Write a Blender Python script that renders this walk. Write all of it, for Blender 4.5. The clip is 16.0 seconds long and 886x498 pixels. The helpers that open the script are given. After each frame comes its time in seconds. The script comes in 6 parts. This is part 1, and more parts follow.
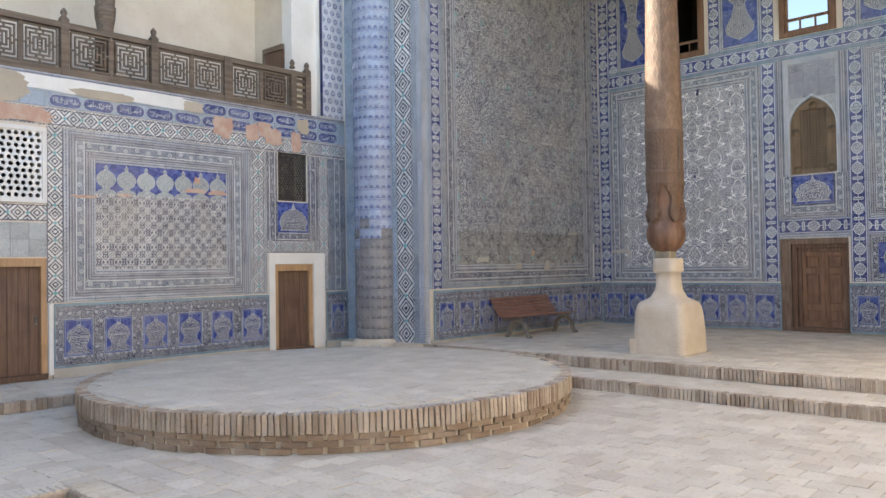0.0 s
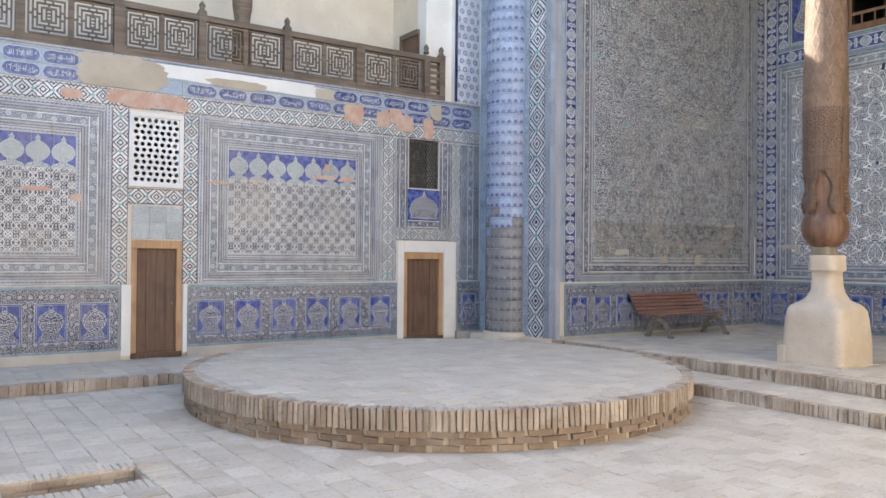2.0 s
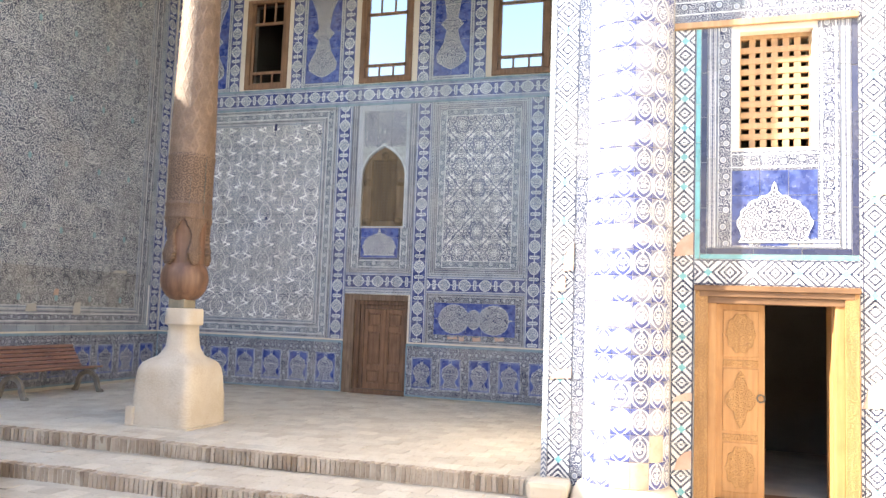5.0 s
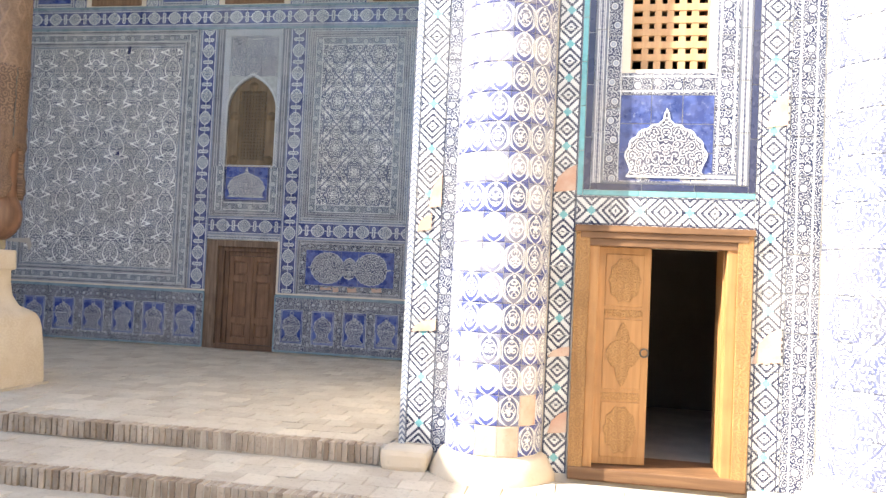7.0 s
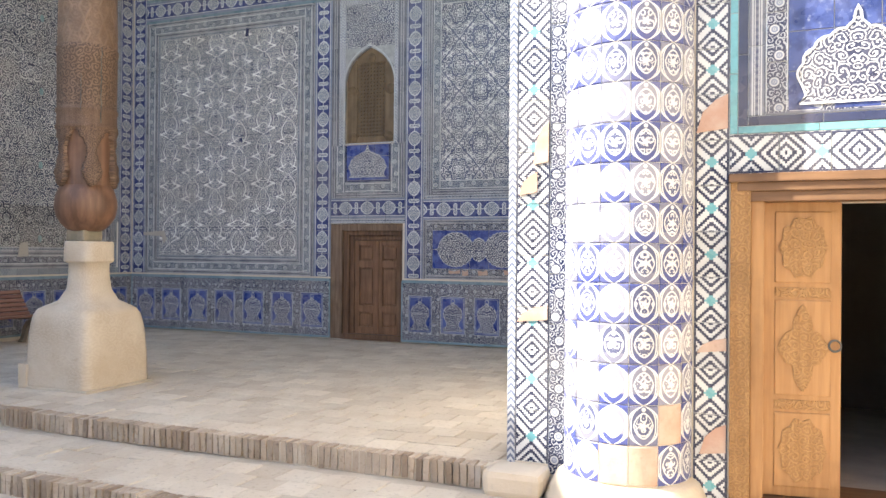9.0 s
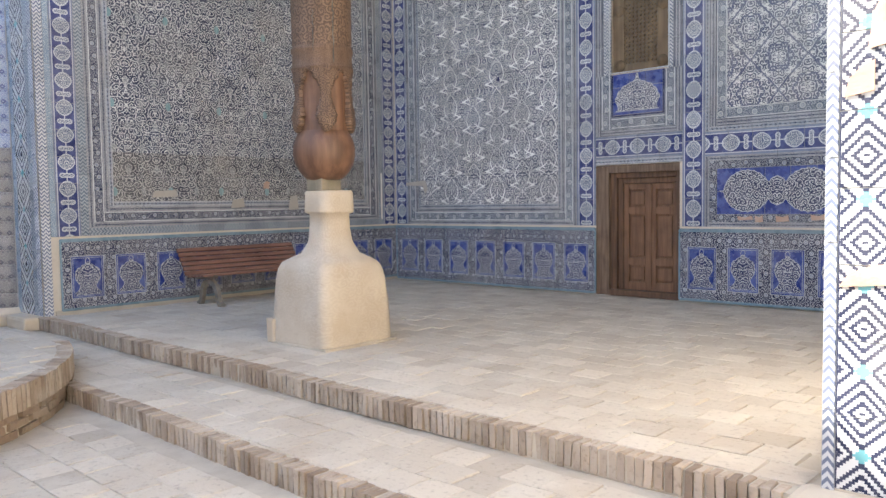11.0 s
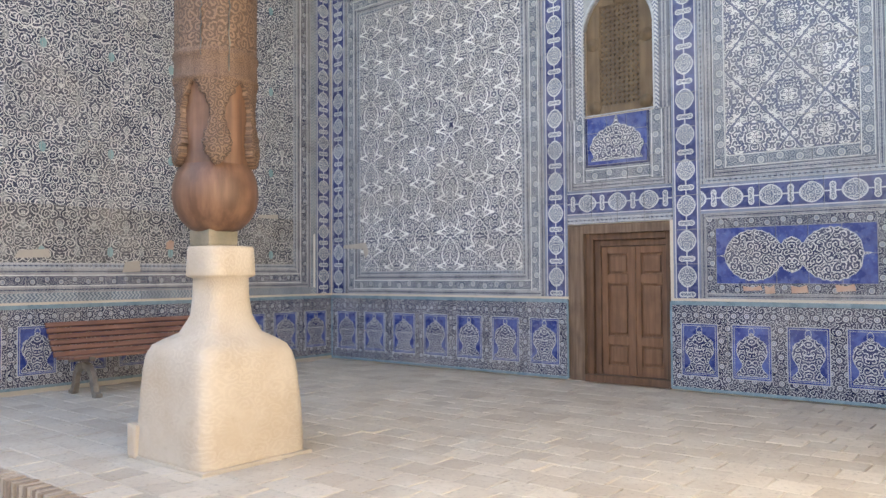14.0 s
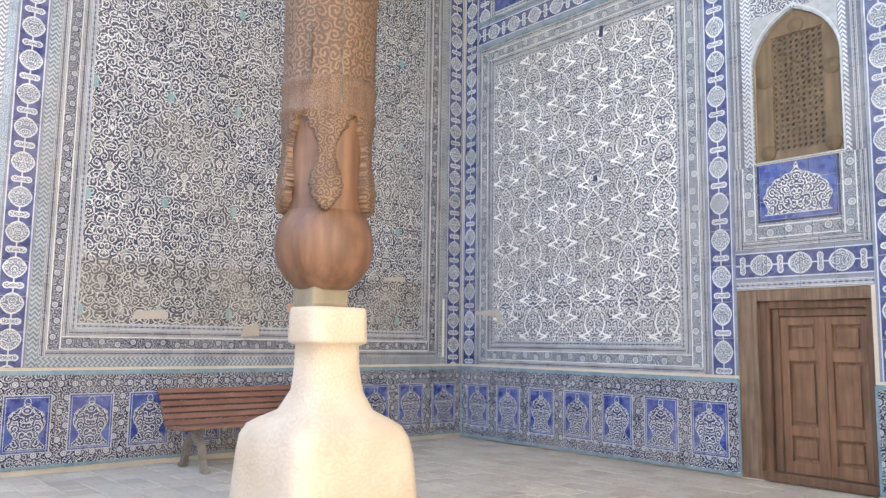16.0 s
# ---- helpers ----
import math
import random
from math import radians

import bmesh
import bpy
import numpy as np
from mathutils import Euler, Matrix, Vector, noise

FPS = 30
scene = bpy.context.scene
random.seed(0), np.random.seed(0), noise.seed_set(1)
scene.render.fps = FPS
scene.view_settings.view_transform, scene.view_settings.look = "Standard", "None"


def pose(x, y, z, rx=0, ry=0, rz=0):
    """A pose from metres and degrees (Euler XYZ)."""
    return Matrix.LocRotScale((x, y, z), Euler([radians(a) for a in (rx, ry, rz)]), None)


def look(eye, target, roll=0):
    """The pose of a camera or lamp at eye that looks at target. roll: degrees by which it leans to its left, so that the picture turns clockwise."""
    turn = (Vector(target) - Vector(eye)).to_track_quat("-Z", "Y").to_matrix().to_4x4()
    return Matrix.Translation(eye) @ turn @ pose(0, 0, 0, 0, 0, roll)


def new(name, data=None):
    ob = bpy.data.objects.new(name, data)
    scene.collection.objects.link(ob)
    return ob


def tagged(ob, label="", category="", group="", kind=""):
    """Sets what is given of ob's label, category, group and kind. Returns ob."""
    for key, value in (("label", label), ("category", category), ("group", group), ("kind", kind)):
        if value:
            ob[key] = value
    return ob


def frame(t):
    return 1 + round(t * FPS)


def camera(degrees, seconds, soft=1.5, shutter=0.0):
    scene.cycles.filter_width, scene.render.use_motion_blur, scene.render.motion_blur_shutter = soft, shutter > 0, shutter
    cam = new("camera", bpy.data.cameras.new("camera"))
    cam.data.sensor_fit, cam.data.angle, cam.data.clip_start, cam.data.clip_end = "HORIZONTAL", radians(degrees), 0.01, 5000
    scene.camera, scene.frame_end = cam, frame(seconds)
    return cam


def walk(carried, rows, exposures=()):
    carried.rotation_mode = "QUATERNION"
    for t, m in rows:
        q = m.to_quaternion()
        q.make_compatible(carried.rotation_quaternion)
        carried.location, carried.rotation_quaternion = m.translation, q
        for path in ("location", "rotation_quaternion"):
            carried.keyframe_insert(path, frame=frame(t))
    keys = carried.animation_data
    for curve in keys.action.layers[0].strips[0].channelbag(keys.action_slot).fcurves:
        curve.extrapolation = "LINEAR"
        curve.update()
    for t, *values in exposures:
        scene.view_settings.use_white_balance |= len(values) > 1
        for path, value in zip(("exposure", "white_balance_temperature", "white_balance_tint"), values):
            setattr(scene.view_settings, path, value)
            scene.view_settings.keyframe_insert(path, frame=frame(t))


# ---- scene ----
cam = camera(59.2, 16.0)
EXPOSURES = [(t, stops, warm, 10) for t, stops, warm in ((0, 2.05, 7050), (0.5, 2.12, 7050), (1.5, 2.17, 7000), (2.5, 2.33, 6800), (3.5, 2.5, 6800), (5, 2.5, 6950), (7.5, 2.08, 6950), (8.5, 2.08, 6900), (9.5, 2.05, 6950), (10.2, 2.04, 6900), (12.3, 2.92, 6650), (13.5, 3.02, 6750), (14, 2.60, 6950), (15, 2.70, 6850), (16, 3.05, 7000))]
PATH = [
    (0, (10.463, -17.262, 1.854), (9.108, -15.792, 1.897), -0.9),
    (0.5, (10.513, -17.021, 1.83), (8.974, -15.743, 1.837), -1.5),
    (1, (10.526, -16.756, 1.85), (8.956, -15.517, 1.897), -1.7),
    (1.5, (10.576, -16.452, 1.841), (8.955, -15.281, 1.878), -2.2),
    (2, (10.633, -16.18, 1.841), (8.981, -15.053, 1.862), 0.5),
    (2.5, (10.626, -15.932, 1.83), (9.061, -14.69, 1.915), 0.3),
    (3, (10.665, -15.656, 1.852), (9.277, -14.219, 1.948), -1.4),
    (3.5, (10.82, -15.3, 1.867), (9.587, -13.731, 1.994), 1.7),
    (4, (10.94, -15.044, 1.907), (9.935, -13.317, 2.003), 1.4),
    (4.5, (10.985, -14.721, 1.94), (10.223, -12.876, 2.051), 0.4),
    (5, (11.066, -14.385, 1.97), (10.458, -12.487, 2.136), 2.1),
    (7.5, (11.228, -12.773, 1.857), (10.882, -10.804, 1.905), 2.2),
    (8, (11.291, -12.382, 1.87), (10.892, -10.422, 1.895), 0.3),
    (8.5, (11.337, -12.04, 1.844), (10.785, -10.119, 1.781), 0.6),
    (9, (11.297, -11.652, 1.832), (10.536, -9.802, 1.841), 0.5),
    (9.5, (11.284, -11.281, 1.835), (10.288, -9.547, 1.787), -0.4),
    (10, (11.243, -10.928, 1.818), (10.006, -9.365, 1.648), 1.4),
    (10.2, (11.188, -10.774, 1.802), (9.887, -9.266, 1.62), 1.1),
    (12.3, (10.198, -9.707, 1.684), (8.809, -8.268, 1.691), -1.3),
    (12.5, (10.138, -9.549, 1.657), (8.729, -8.13, 1.683), -1.1),
    (13, (9.933, -9.223, 1.665), (8.543, -7.785, 1.635), -0.1),
    (13.5, (9.701, -8.978, 1.673), (8.411, -7.45, 1.739), -0.8),
    (14, (9.491, -8.705, 1.7), (8.224, -7.159, 1.764), -0.4),
    (14.5, (9.278, -8.466, 1.707), (7.973, -6.955, 1.809), 0.9),
    (15, (9.009, -8.339, 1.687), (7.672, -6.873, 1.937), 0.5),
    (15.5, (8.869, -8.117, 1.697), (7.443, -6.734, 1.926), -0.1),
    (16, (8.719, -7.93, 1.706), (7.217, -6.632, 1.945), 0.8),
]
walk(cam, [(t, look(eye, target, roll)) for t, eye, target, roll in PATH], EXPOSURES)

# ---- world, sun, exposure ----
world = bpy.data.worlds.new("sky")
scene.world = world
world.use_nodes = True
wt = world.node_tree
sky = wt.nodes.new("ShaderNodeTexSky")
sky.sky_type = "NISHITA"
sky.sun_disc = False
sky.sun_elevation, sky.sun_rotation = radians(35.4), radians(247)
wt.links.new(sky.outputs[0], wt.nodes["Background"].inputs[0])
wt.nodes["Background"].inputs[1].default_value = 0.15
sun = new("sun", bpy.data.lights.new("sun", "SUN"))
sun.data.energy, sun.data.angle, sun.data.color = 4.6, radians(0.5), (1.0, 0.95, 0.86)
sun.matrix_world = look((-10, -4.2, 7.7), (0, 0, 0))


# ---- material arithmetic ----
class X:
    """A number socket that can be reckoned with."""

    def __init__(self, nt, s):
        self.nt, self.s = nt, s

    def op(self, kind, *others):
        n = self.nt.nodes.new("ShaderNodeMath")
        n.operation = kind
        for i, o in enumerate((self, *others)):
            if isinstance(o, X):
                self.nt.links.new(o.s, n.inputs[i])
            else:
                n.inputs[i].default_value = o
        return X(self.nt, n.outputs[0])

    def __add__(self, o): return self.op("ADD", o)
    def __radd__(self, o): return self.op("ADD", o)
    def __sub__(self, o): return self.op("SUBTRACT", o)
    def __rsub__(self, o): return self.op("MULTIPLY", -1.0).op("ADD", o)
    def __mul__(self, o): return self.op("MULTIPLY", o)
    def __rmul__(self, o): return self.op("MULTIPLY", o)
    def __truediv__(self, o): return self.op("DIVIDE", o)
    def abs(self): return self.op("ABSOLUTE")
    def fract(self): return self.op("FRACT")
    def floor(self): return self.op("FLOOR")
    def sin(self): return self.op("SINE")
    def cos(self): return self.op("COSINE")
    def sqrt(self): return self.op("SQRT")
    def less(self, o): return self.op("LESS_THAN", o)
    def more(self, o): return self.op("GREATER_THAN", o)
    def low(self, o): return self.op("MINIMUM", o)
    def high(self, o): return self.op("MAXIMUM", o)
    def ping(self, o): return self.op("PINGPONG", o)

    def step(self, a, b):
        n = self.nt.nodes.new("ShaderNodeMapRange")
        n.interpolation_type = "SMOOTHSTEP"
        self.nt.links.new(self.s, n.inputs[0])
        n.inputs[1].default_value, n.inputs[2].default_value = a, b
        return X(self.nt, n.outputs[0])


def line(d, w, soft=0.3):
    """1 where the distance d is under w."""
    return 1.0 - d.step(w * (1 - soft), w * (1 + soft))


class Mat:
    def __init__(self, name, rough=0.5, metal=0.0):
        self.m = bpy.data.materials.new(name)
        self.m.use_nodes = True
        self.nt = self.m.node_tree
        self.bsdf = self.nt.nodes["Principled BSDF"]
        self.bsdf.inputs["Roughness"].default_value = rough
        self.bsdf.inputs["Metallic"].default_value = metal

    def add(self, kind):
        return self.nt.nodes.new(kind)

    def uv(self):
        n = self.add("ShaderNodeTexCoord")
        s = self.add("ShaderNodeSeparateXYZ")
        self.nt.links.new(n.outputs["UV"], s.inputs[0])
        return X(self.nt, s.outputs[0]), X(self.nt, s.outputs[1])

    def place(self):
        """World position."""
        n = self.add("ShaderNodeNewGeometry")
        s = self.add("ShaderNodeSeparateXYZ")
        self.nt.links.new(n.outputs["Position"], s.inputs[0])
        return [X(self.nt, o) for o in s.outputs]

    def local(self):
        n = self.add("ShaderNodeTexCoord")
        s = self.add("ShaderNodeSeparateXYZ")
        self.nt.links.new(n.outputs["Object"], s.inputs[0])
        return [X(self.nt, o) for o in s.outputs]

    def vec(self, *xs):
        c = self.add("ShaderNodeCombineXYZ")
        for i, x in enumerate(xs):
            if isinstance(x, X):
                self.nt.links.new(x.s, c.inputs[i])
            else:
                c.inputs[i].default_value = x
        return c.outputs[0]

    def noise(self, vec, scale, detail=3.0, rough=0.55):
        n = self.add("ShaderNodeTexNoise")
        self.nt.links.new(vec, n.inputs["Vector"])
        n.inputs["Scale"].default_value, n.inputs["Detail"].default_value = scale, detail
        n.inputs["Roughness"].default_value = rough
        return X(self.nt, n.outputs[0])

    def wide(self, scale, detail=3.0):
        n = self.add("ShaderNodeNewGeometry")
        return self.noise(n.outputs["Position"], scale, detail)

    def chance(self):
        return X(self.nt, self.add("ShaderNodeObjectInfo").outputs["Random"])

    def mix(self, f, a, b):
        n = self.add("ShaderNodeMix")
        n.data_type = "RGBA"
        for i, v in ((0, f), (6, a), (7, b)):
            if isinstance(v, X):
                self.nt.links.new(v.s, n.inputs[i])
            elif isinstance(v, tuple):
                n.inputs[i].default_value = (*v, 1)
            elif isinstance(v, (int, float)):
                n.inputs[i].default_value = v
            else:
                self.nt.links.new(v, n.inputs[i])
        return n.outputs[2]

    def value(self, c, k):
        """A colour times a number."""
        n = self.add("ShaderNodeVectorMath")
        n.operation = "SCALE"
        if isinstance(c, tuple):
            n.inputs[0].default_value = c
        else:
            self.nt.links.new(c, n.inputs[0])
        self.nt.links.new(k.s, n.inputs["Scale"])
        return n.outputs[0]

    def colour(self, c):
        if isinstance(c, tuple):
            self.bsdf.inputs["Base Color"].default_value = (*c, 1)
        else:
            self.nt.links.new(c, self.bsdf.inputs["Base Color"])
        return self

    def rough(self, x):
        self.nt.links.new(x.s, self.bsdf.inputs["Roughness"])
        return self

    def bump(self, h, strength=0.5, far=0.01):
        n = self.add("ShaderNodeBump")
        n.inputs["Strength"].default_value, n.inputs["Distance"].default_value = strength, far
        self.nt.links.new(h.s, n.inputs["Height"])
        self.nt.links.new(n.outputs[0], self.bsdf.inputs["Normal"])
        return self

    def scroll(self, u, v, cell, turns=3.0, loose=0.6, thick=0.24):
        """Coiled tendrils: a spiral in every cell of an uneven lattice."""
        vo = self.add("ShaderNodeTexVoronoi")
        vo.voronoi_dimensions = "2D"
        vo.inputs["Scale"].default_value, vo.inputs["Randomness"].default_value = 1.0, loose
        w = self.add("ShaderNodeTexNoise")
        w.noise_dimensions = "2D"
        w.inputs["Scale"].default_value, w.inputs["Detail"].default_value = 0.9, 1.0
        a, b = u / cell, v / cell
        self.nt.links.new(self.vec(a, b), w.inputs["Vector"])
        wc = self.add("ShaderNodeSeparateColor")
        self.nt.links.new(w.outputs["Color"], wc.inputs[0])
        a, b = a + (X(self.nt, wc.outputs[0]) - 0.5) * 0.6, b + (X(self.nt, wc.outputs[1]) - 0.5) * 0.6
        self.nt.links.new(self.vec(a, b), vo.inputs["Vector"])
        p = self.add("ShaderNodeSeparateXYZ")
        self.nt.links.new(vo.outputs["Position"], p.inputs[0])
        col = self.add("ShaderNodeSeparateColor")
        self.nt.links.new(vo.outputs["Color"], col.inputs[0])
        hand = X(self.nt, col.outputs[0]).more(0.5) * 2.0 - 1.0
        th = (b - X(self.nt, p.outputs[1])).op("ARCTAN2", a - X(self.nt, p.outputs[0])) / 6.2832
        d = X(self.nt, vo.outputs["Distance"])
        m = (d * turns + hand * th + X(self.nt, col.outputs[1])).fract()
        leaf = ((th * 8.0 + d * 2.0).fract() - 0.5).abs()
        return line((m - 0.5).abs() / (leaf * 1.5 + 0.55), thick, 0.25)


WHITE, INK, COBALT, SEA, GREY = (0.72, 0.74, 0.74), (0.018, 0.026, 0.075), (0.022, 0.045, 0.36), (0.16, 0.42, 0.46), (0.20, 0.24, 0.32)


def glaze(k, c, wear=0.12, relief=None, matt=0.16):
    """Finish of a glazed tile: tone of its own, dust, chips down to the clay, uneven gloss."""
    c = k.value(c, k.chance() * 0.22 + 0.86)
    dust = k.wide(0.9, 5).step(0.42, 0.75) * wear * 2.2
    c = k.mix(dust, c, (0.42, 0.38, 0.33))
    c = k.mix(k.wide(7.0, 4).step(0.755, 0.775), c, (0.52, 0.36, 0.24))
    k.colour(c)
    k.rough(k.wide(5.0, 3) * 0.25 + matt)
    fine = k.wide(60.0, 2) * 0.25
    k.bump(fine if relief is None else fine + relief, 0.25, 0.004)
    return k.m


def m_bench(name="white_scroll_tile", ground=(0.058, 0.068, 0.110), pale=(0.70, 0.71, 0.70), wear=0.13):
    k = Mat(name)
    u, v = k.uv()
    mu = u.ping(0.42)
    s = k.scroll(mu, v, 0.112, 3.1, 0.7, 0.17)
    s2 = k.scroll(mu + 3.1, v, 0.30, 3.0, 0.5, 0.045)
    # pendants of turquoise and white on a staggered lattice
    row = (v / 0.31).floor()
    du = ((u / 0.42 + row * 0.5).fract() - 0.5) * 0.42
    dv = ((v / 0.31).fract() - 0.5) * 0.31
    d = (du * du + dv * dv * 0.42).sqrt() + dv * 0.16
    drop = line(d, 0.038, 0.12)
    sea = ((row * 0.25).fract()).less(0.1) * ((u / 0.42 + row * 0.5).floor() * 0.5).fract().less(0.2)
    c = k.mix(s.high(s2), ground, pale)
    c = k.mix(drop * 0.45, c, (0.50, 0.52, 0.52))
    c = k.mix(drop * sea * 0.8, c, (0.20, 0.40, 0.43))
    return glaze(k, c, wear, s)


def m_ogee():
    k = Mat("ogee_lattice_tile")
    u, v = k.uv()
    W, Hh = 1.05, 0.49
    out, bold = None, None
    for shift in (0.0, 0.5):
        a = (((u / W + shift).fract() - 0.5) * W).abs()
        b = ((v / Hh + shift).fract() - 0.5) * Hh
        # almond with thickened feet, and a four-pointed star of hollow sides under it
        bow = ((b + 0.245) * 6.41).sin() * 0.150
        eye = line((a - bow).abs() - (0.06 - b).high(0.0) * 0.040, 0.0065) * b.more(-0.155)
        t = 1.0 - a / 0.262
        dip = t.high(0.0) * t.high(0.0) * 0.12
        star = line(((b + 0.165).abs() - dip - 0.004).abs() - a * 0.035, 0.006) * a.less(0.25) * a.more(0.03)
        m = eye.high(star)
        out = m if out is None else out.high(m)
    s = k.scroll(u.ping(0.2625), v, 0.105, 2.9, 0.6, 0.225)
    du = ((u / 0.131).fract() - 0.5) * 0.131
    dv = ((v / 0.1225).fract() - 0.5) * 0.1225
    dd = (du * du + dv * dv).sqrt()
    dot = line(dd, 0.022)
    c = k.mix(s, (0.100, 0.111, 0.170), (0.70, 0.70, 0.69))
    c = k.mix(dot, c, (0.62, 0.62, 0.60))
    c = k.mix(line((dd - 0.012).abs(), 0.004) * 0.8, c, (0.20, 0.21, 0.27))
    c = k.mix(out, c, (0.88, 0.885, 0.87))
    return glaze(k, c, 0.12, out)


def m_girih():
    k = Mat("star_lattice_tile")
    u, v = k.uv()
    mu, mv = u.ping(0.36), v.ping(0.42)
    bands, bloom, vein = None, None, None
    for cu, cv, ring in ((0.0, 0.0, 0.165), (0.36, 0.42, 0.165), (0.36, 0.0, 0.0), (0.0, 0.42, 0.0), (0.18, 0.21, 0.0)):
        a, b = mu - cu, mv - cv
        r = (a * a + b * b).sqrt()
        th = b.op("ARCTAN2", a)
        size = 0.078 if ring else 0.092
        petal = ((th * 6.0).cos() * 0.26 + 0.74) * size
        f = (petal - r).step(0.0, 0.008)
        w = line(((th * 3.0).sin() * r).abs(), 0.0035) * r.less(size)
        w = w.high(line((r - 0.022).abs(), 0.004))
        bloom = f if bloom is None else bloom.high(f)
        vein = w if vein is None else vein.high(w)
        if ring:
            o = line((r - ((th * 6.0).cos() * 0.018 + ring)).abs(), 0.010)
            bands = o if bands is None else bands.high(o)
    far = line((mu * 0.76 + mv * 0.65 - 0.27).abs(), 0.010).high(line((mu.high(mv) - 0.12).abs(), 0.009))
    bands = bands.high(far)
    s = k.scroll(u.ping(0.18), v.ping(0.21), 0.095, 2.8, 0.6, 0.21)
    c = k.mix(s * 0.95, (0.105, 0.118, 0.175), (0.78, 0.775, 0.76))
    c = k.mix(bloom, c, (0.80, 0.795, 0.77))
    c = k.mix(vein * bloom, c, (0.10, 0.115, 0.19))
    c = k.mix(bands * 0.9, c, (0.075, 0.09, 0.18))
    return glaze(k, c, 0.10, s)


def m_knots():
    k = Mat("white_knot_tile")
    u, v = k.uv()
    mu, mv = u.ping(0.105), v.ping(0.125)
    s = k.scroll(mu, mv, 0.080, 2.5, 0.3, 0.18)
    r = (mu * mu + mv * mv).sqrt()
    q = ((mu - 0.105) * (mu - 0.105) + (mv - 0.125) * (mv - 0.125)).sqrt()
    knot = line((r - 0.060).abs(), 0.008).high(line((mu * 0.77 - mv * 0.64).abs(), 0.006)).high(line((q - 0.045).abs(), 0.006))
    gap = line((r - 0.060).abs(), 0.016) * (1.0 - knot)
    c = k.mix((s * (1.0 - gap)).high(knot), (0.046, 0.054, 0.09), (0.60, 0.605, 0.61))
    return glaze(k, c, 0.2, s)


def m_vine(name="vine_tile", ground=INK, pitch=0.165, r=0.029, lines=True, half=0.07):
    k = Mat(name)
    u, v = k.uv()
    du = ((u / pitch).fract() - 0.5) * pitch
    side = ((u / pitch).floor() * 0.5).fract() * 4.0 - 1.0
    dv = v - side * 0.014
    d = (du * du + dv * dv).sqrt()
    ros = line(d, r, 0.15)
    petals = line((d - r * 0.5).abs(), 0.006).high(line(d, r * 0.2))
    s = k.scroll(u, v, 0.052, 2.6, 0.6, 0.2)
    c = k.mix(s * 0.8, ground, (0.55, 0.57, 0.58))
    c = k.mix(line((d - r * 1.12).abs(), 0.006), c, ground)
    c = k.mix(ros, c, (0.60, 0.61, 0.60))
    c = k.mix(petals, c, (0.25, 0.28, 0.36))
    c = k.mix(line((v.abs() - half * 0.9).abs(), 0.006), c, WHITE)
    return glaze(k, c, 0.12, ros.high(s))


def m_dado():
    k = Mat("dark_rosette_tile")
    u, v = k.uv()
    p = 0.14
    du = ((u / p + (v / p).floor() * 0.5).fract() - 0.5) * p
    dv = ((v / p).fract() - 0.5) * p
    d = (du * du + dv * dv).sqrt()
    ros = line(d, 0.029, 0.15)
    s = k.scroll(u, v, 0.066, 2.6, 0.7, 0.20)
    c = k.mix(s * 0.85, (0.016, 0.022, 0.070), (0.58, 0.60, 0.62))
    c = k.mix(line((d - 0.034).abs(), 0.006), c, (0.016, 0.022, 0.070))
    c = k.mix(ros, c, (0.58, 0.59, 0.60))
    c = k.mix(line((d - 0.014).abs(), 0.005), c, (0.2, 0.23, 0.33))
    return glaze(k, c, 0.10, ros.high(s))


def m_dots(name="beaded_tile", ground=(0.125, 0.138, 0.185), light=(0.50, 0.505, 0.51), pitch=0.045):
    k = Mat(name)
    u, v = k.uv()
    du = ((u / pitch).fract() - 0.5).abs() * pitch
    dot = line(du, pitch * 0.24) * line(v.abs(), 0.016)
    rules = line((v.abs() - 0.026).abs(), 0.0045)
    c = k.mix(dot, ground, (0.05, 0.06, 0.12))
    c = k.mix(rules, c, light)
    c = k.mix(line((v.abs() - 0.012).abs(), 0.003), c, light)
    return glaze(k, c, 0.14, dot)


def m_medal(name="blue_medallion_tile", p=0.41):
    """Round pointed medallions and bow-shaped knots by turns, strung on a stalk."""
    k = Mat(name)
    u, v = k.uv()
    du = ((u / p).fract() - 0.5) * p
    d = (du.abs() / (0.30 * p)).op("POWER", 1.55) + (v.abs() / 0.112).op("POWER", 1.9)
    med = line(d, 1.0, 0.06)
    rim = line((d - 0.90).abs(), 0.10)
    e = ((u / p + 0.5).fract() - 0.5) * p
    k1 = (e * e * 1.4 + (v.abs() - 0.058) * (v.abs() - 0.058)).sqrt() - 0.040
    k2 = (e.abs() - 0.030).high(v.abs() - 0.05)
    lobe = k1.low(k2)
    knot = line(lobe + 0.05, 0.05, 0.05)
    stalk = line(v.abs(), 0.007)
    s = k.scroll(u, v.abs(), 0.062, 2.8, 0.5, 0.19)
    g = k.mix(k.wide(9.0).step(0.4, 0.7), (0.046, 0.060, 0.18), (0.080, 0.105, 0.27))
    c = k.mix(stalk, g, (0.62, 0.65, 0.68))
    c = k.mix(med.high(knot), c, (0.17, 0.20, 0.29))
    c = k.mix(med.high(knot) * s, c, (0.66, 0.68, 0.69))
    c = k.mix((rim * 0.9).high(line((lobe + 0.006).abs(), 0.006)), c, (0.66, 0.69, 0.71))
    c = k.mix(line((v.abs() - 0.132).abs(), 0.007), c, (0.6, 0.63, 0.67))
    c = k.mix(v.abs().more(0.142), c, (0.22, 0.26, 0.36))
    return glaze(k, c, 0.10, med.high(knot))


